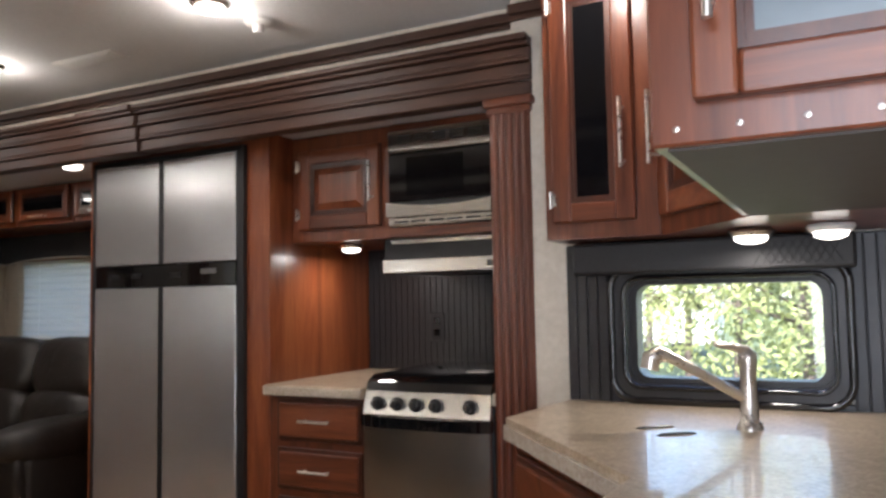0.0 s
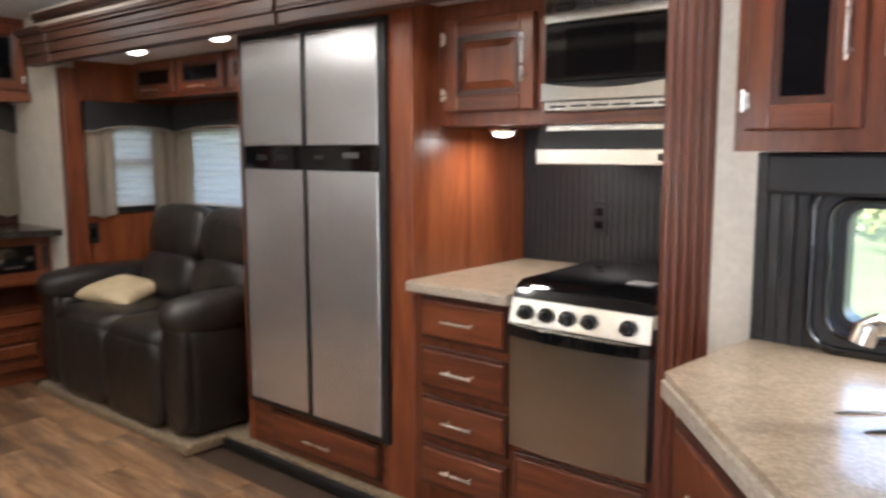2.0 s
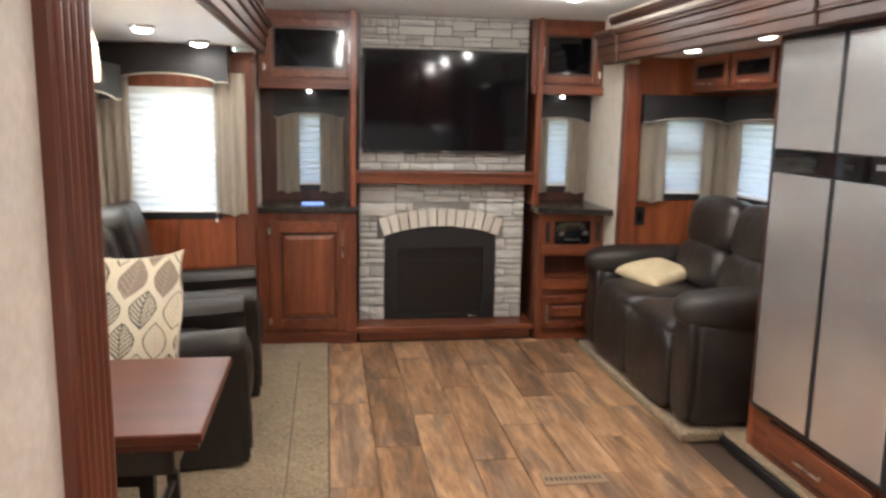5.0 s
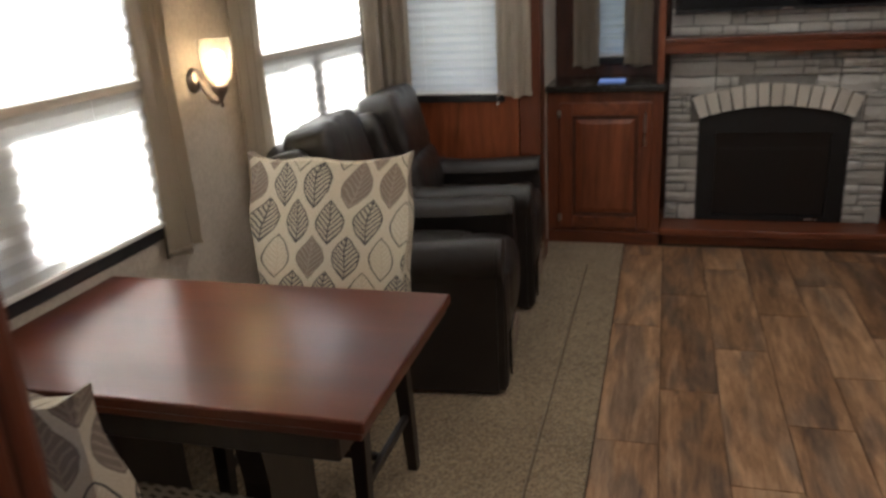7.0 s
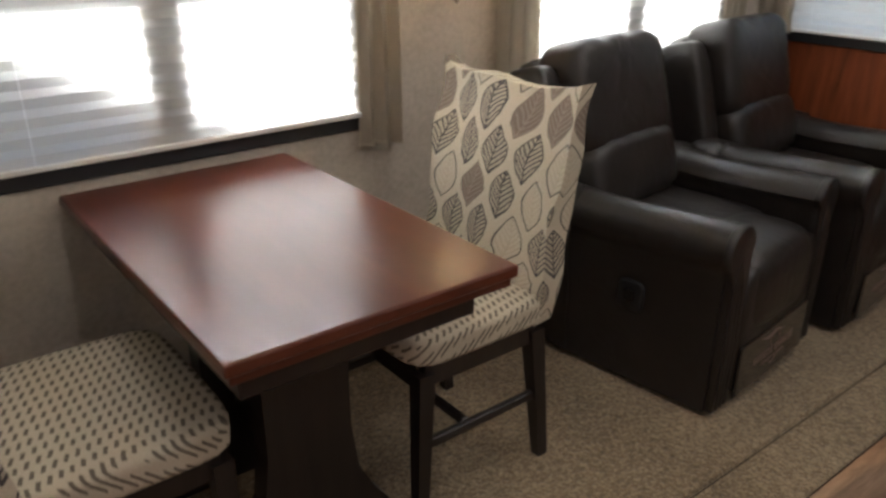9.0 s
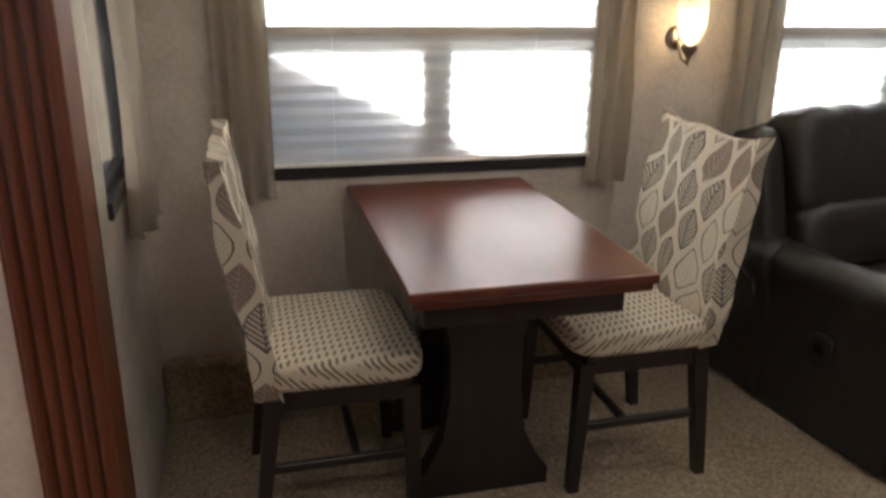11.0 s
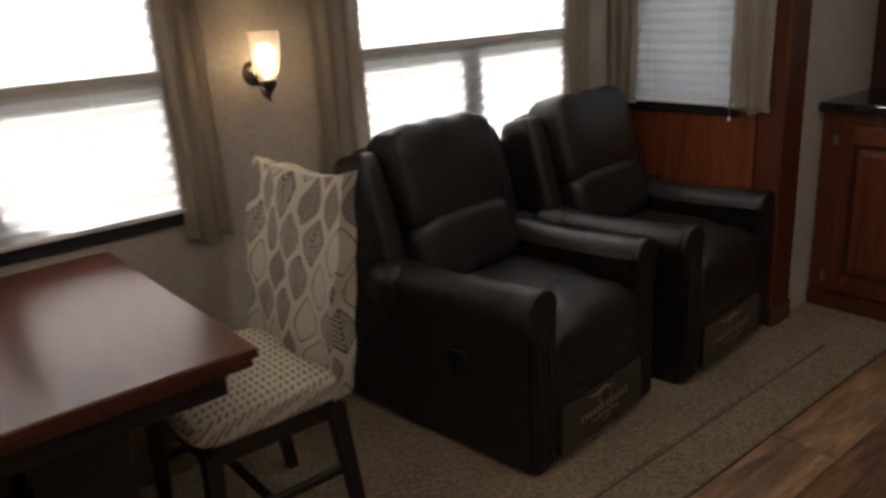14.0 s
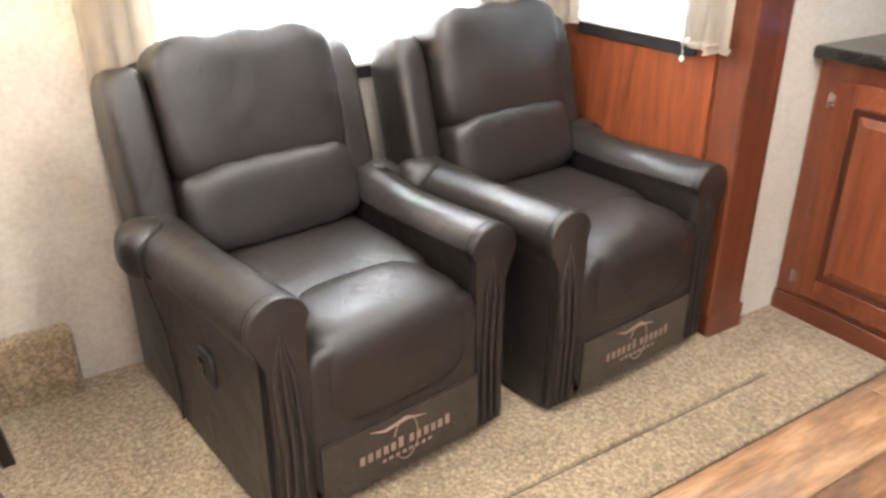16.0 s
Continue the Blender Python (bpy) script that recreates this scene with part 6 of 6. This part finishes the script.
# ---- sconce, pendant ----
o = thing("wall_sconce", -2.505, 0.60, 1.20, "bronze wall sconce with a clear glass cup, lit", "wall lamp")
part("backplate", lathe(bm0(), [(0.0, 0.022), (0.020, 0.02), (0.036, 0.010), (0.040, 0.0), (0.0, 0.0)], -2.505, 0.601, 1.20, 24, "y"), BRONZE, o, "", 40)
bm = bm0()
tube(bm, [(-2.505, 0.62, 1.20), (-2.505, 0.637, 1.165), (-2.505, 0.655, 1.137), (-2.505, 0.677, 1.13), (-2.505, 0.69, 1.145), (-2.505, 0.69, 1.175)], 0.007, 10)
part("arm", bm, BRONZE, o, "", 40)
part("cup_holder", lathe(bm0(), [(0.0, -0.055), (0.006, -0.05), (0.004, -0.035), (0.012, -0.02), (0.026, 0.0), (0.026, 0.012), (0.0, 0.012)], -2.505, 0.69, 1.17, 20), BRONZE, o, "", 40)
CUP = [(0.022, 0.0), (0.036, 0.02), (0.046, 0.055), (0.050, 0.10), (0.048, 0.14), (0.0455, 0.14), (0.0475, 0.10), (0.0435, 0.055), (0.0335, 0.022), (0.020, 0.003)]
g = part("glass_shade", lathe(bm0(), CUP, -2.505, 0.69, 1.183, 28), LAMP_GLASS, o, "clear seeded glass cup", 60)
g.visible_shadow = False
BULB = [(0.010, 0.0), (0.012, 0.02), (0.024, 0.05), (0.027, 0.07), (0.020, 0.092), (0.0, 0.10)]
part("bulb", lathe(bm0(), BULB, -2.505, 0.69, 1.19, 18), FILAMENT, o, "glowing filament bulb", 60)
o = thing("pendant_light", -1.69, 1.14, 1.83, "two-lamp ceiling pendant with clear glass shades, lit", "pendant lamp")
part("ceiling_plate", B(-1.835, -1.56, 0.96, 1.32, 1.80, 1.829, 0.012, 3), BRONZE, o, "dark bronze plate", 40)
for x, y in ((-1.72, 1.23), (-1.63, 1.205)):
    part("canopy_ring", lathe(bm0(), [(0.0, -0.012), (0.030, -0.012), (0.034, 0.0), (0.0, 0.0)], x, y, 1.80, 22), CHROME, o, "", 40)
    bm = bm0()
    tube(bm, [(x, y, 1.79), (x, y, 1.70)], 0.006, 8)
    part("stem", bm, BRONZE, o, "", 40)
    part("socket", lathe(bm0(), [(0.0, 0.0), (0.016, 0.0), (0.018, -0.02), (0.022, -0.045), (0.0, -0.046)], x, y, 1.715, 18), BRONZE, o, "", 40)
    SH = [(0.024, -0.02), (0.036, -0.045), (0.047, -0.09), (0.052, -0.14), (0.050, -0.174), (0.047, -0.174), (0.049, -0.14), (0.044, -0.09), (0.033, -0.047), (0.0225, -0.022)]
    g = part("glass_shade", lathe(bm0(), SH, x, y, 1.71, 28), LAMP_GLASS, o, "clear glass shade", 60)
    g.visible_shadow = False
    part("bulb", lathe(bm0(), [(0.010, -0.03), (0.012, -0.045), (0.023, -0.08), (0.025, -0.10), (0.018, -0.12), (0.0, -0.128)], x, y, 1.70, 18), FILAMENT, o, "glowing filament bulb", 60)
# small things
o = thing("outlet", -4.24, 1.33, 0.975, "black outlet beside the small window", "outlet")
part("plate", B(-4.249, -4.243, 1.255, 1.298, 0.92, 1.03, 0.002), BLACK, o)
o = thing("shade_pull", -4.235, 1.20, 0.86, "small white cord pull under the shade", "cord pull")
bm = bm0()
tube(bm, [(-4.225, 1.20, 0.905), (-4.225, 1.20, 0.868)], 0.001, 5)
part("cord", bm, WHITE, o)
part("bead", lathe(bm0(), [(0.0, 0.012), (0.006, 0.006), (0.007, -0.004), (0.0, -0.010)], -4.225, 1.20, 0.858, 12), WHITE, o, "", 40)
o = thing("floor_vent", -2.585, 2.82, 0.0, "tan metal floor register with slots", "vent")
part("plate", B(-2.635, -2.535, 2.685, 2.955, 0.0, 0.005, 0.002), plain("tan_metal", (0.28, 0.19, 0.12), 0.4), o)
for i in range(12):
    part("slot", B(-2.60, -2.57, 2.70 + i * 0.0205, 2.711 + i * 0.0205, 0.0048, 0.0056), BLACK, o)

# ---- stones ----
def lay_stones(parent):
    """Ledge stones in uneven courses round the firebox and the arch."""
    rnd = random.Random(5)
    pool = []
    for k in range(14):
        me = bpy.data.meshes.new("stone")
        bm = bm0()
        box(bm, -0.5, 0.5, -0.5, 0.5, -0.5, 0.5)
        bmesh.ops.subdivide_edges(bm, edges=bm.edges[:], cuts=1, use_grid_fill=True)
        for v in bm.verts:
            edge = (abs(v.co.y) > 0.49) + (abs(v.co.z) > 0.49)
            v.co.x += rnd.uniform(-0.25, 0.25) - (0.35 * edge if v.co.x > 0.2 else 0)
            v.co.y *= 1 + rnd.uniform(-0.09, 0.0)
            v.co.z *= 1 + rnd.uniform(-0.24, 0.0)
        bm.to_mesh(me)
        bm.free()
        me.materials.append(STONE)
        pool.append(me)

    def stone(y0, y1, z0, z1):
        s = new("stone", rnd.choice(pool))
        d = rnd.uniform(0.022, 0.036)
        s.parent = parent
        s.matrix_basis = WORLD_BUILT[parent] @ Matrix.Translation((FX - 0.012 + rnd.uniform(-0.004, 0.006), (y0 + y1) / 2, (z0 + z1) / 2)) @ Matrix.Diagonal((d, y1 - y0 - 0.003, z1 - z0 - 0.003, 1))

    z = 0.10
    while z < CEIL - 0.02:
        h = min(rnd.choice((0.05, 0.065, 0.08, 0.10)), CEIL - 0.003 - z)
        if 1.02 < z + h and z < 1.03:
            h = 1.03 - z if 1.03 - z > 0.015 else h
        if 1.03 <= z < 1.112:
            z = 1.112
            continue
        if 1.25 < z < 1.83:
            z = 1.83
            continue
        spans = [(2.03, 3.14)]
        zt = z + h * 0.5
        if zt < 0.675:
            spans = [(2.03, 2.197), (2.953, 3.14)]
        elif zt < 0.862:
            half = 0.425 if zt < 0.79 else math.sqrt(max(0.0, (ARCH_R + 0.122) ** 2 - (zt - ARCH_Z) ** 2))
            spans = [(2.03, 2.575 - half), (2.575 + half, 3.14)]
        for a, b in spans:
            y = a
            while y < b - 0.001:
                w = rnd.choice((0.07, 0.11, 0.15, 0.19, 0.24))
                if b - (y + w) < 0.05:
                    w = b - y
                k = rnd.random()
                if k < 0.45 and h > 0.06:
                    m = z + h * rnd.uniform(0.35, 0.65)
                    stone(y, y + w, z, m)
                    q = y + w * rnd.uniform(0.3, 0.7)
                    stone(y, q, m, z + h), stone(q, y + w, m, z + h)
                elif k < 0.75 and h > 0.05:
                    m = z + h * rnd.uniform(0.3, 0.7)
                    stone(y, y + w, z, m), stone(y, y + w, m, z + h)
                else:
                    stone(y, y + w, z, z + h)
                y += w
        z += h
    bme = bpy.data.meshes.new("brick")
    bm = B(-0.02, 0.02, -0.5, 0.5, -0.5, 0.5)
    for v in bm.verts:
        v.co.y *= 0.88 if v.co.z < 0 else 1.0
    bmesh.ops.bevel(bm, geom=bm.edges[:], offset=0.012, segments=1, profile=0.5, affect="EDGES")
    bm.to_mesh(bme)
    bm.free()
    bme.materials.append(ARCH_BRICK)
    n, half = 13, 19.3
    for i in range(n):
        a = radians(half * (2 * (i + 0.5) / n - 1))
        long = 0.118 + rnd.uniform(-0.005, 0.005)
        r = ARCH_R + long / 2 + rnd.uniform(-0.001, 0.004)
        s = new("brick", bme)
        s.parent = parent
        s.matrix_basis = WORLD_BUILT[parent] @ pose(FX + 0.006 + rnd.uniform(-0.003, 0.003), 2.575 + r * math.sin(a), ARCH_Z + r * math.cos(a), -math.degrees(a) + rnd.uniform(-0.5, 0.5), 0, 0) @ Matrix.Diagonal((0.9, 0.0585, long, 1))


lay_stones(bpy.data.objects["fireplace_surround"])
lay_planks(bpy.data.objects["floor"])
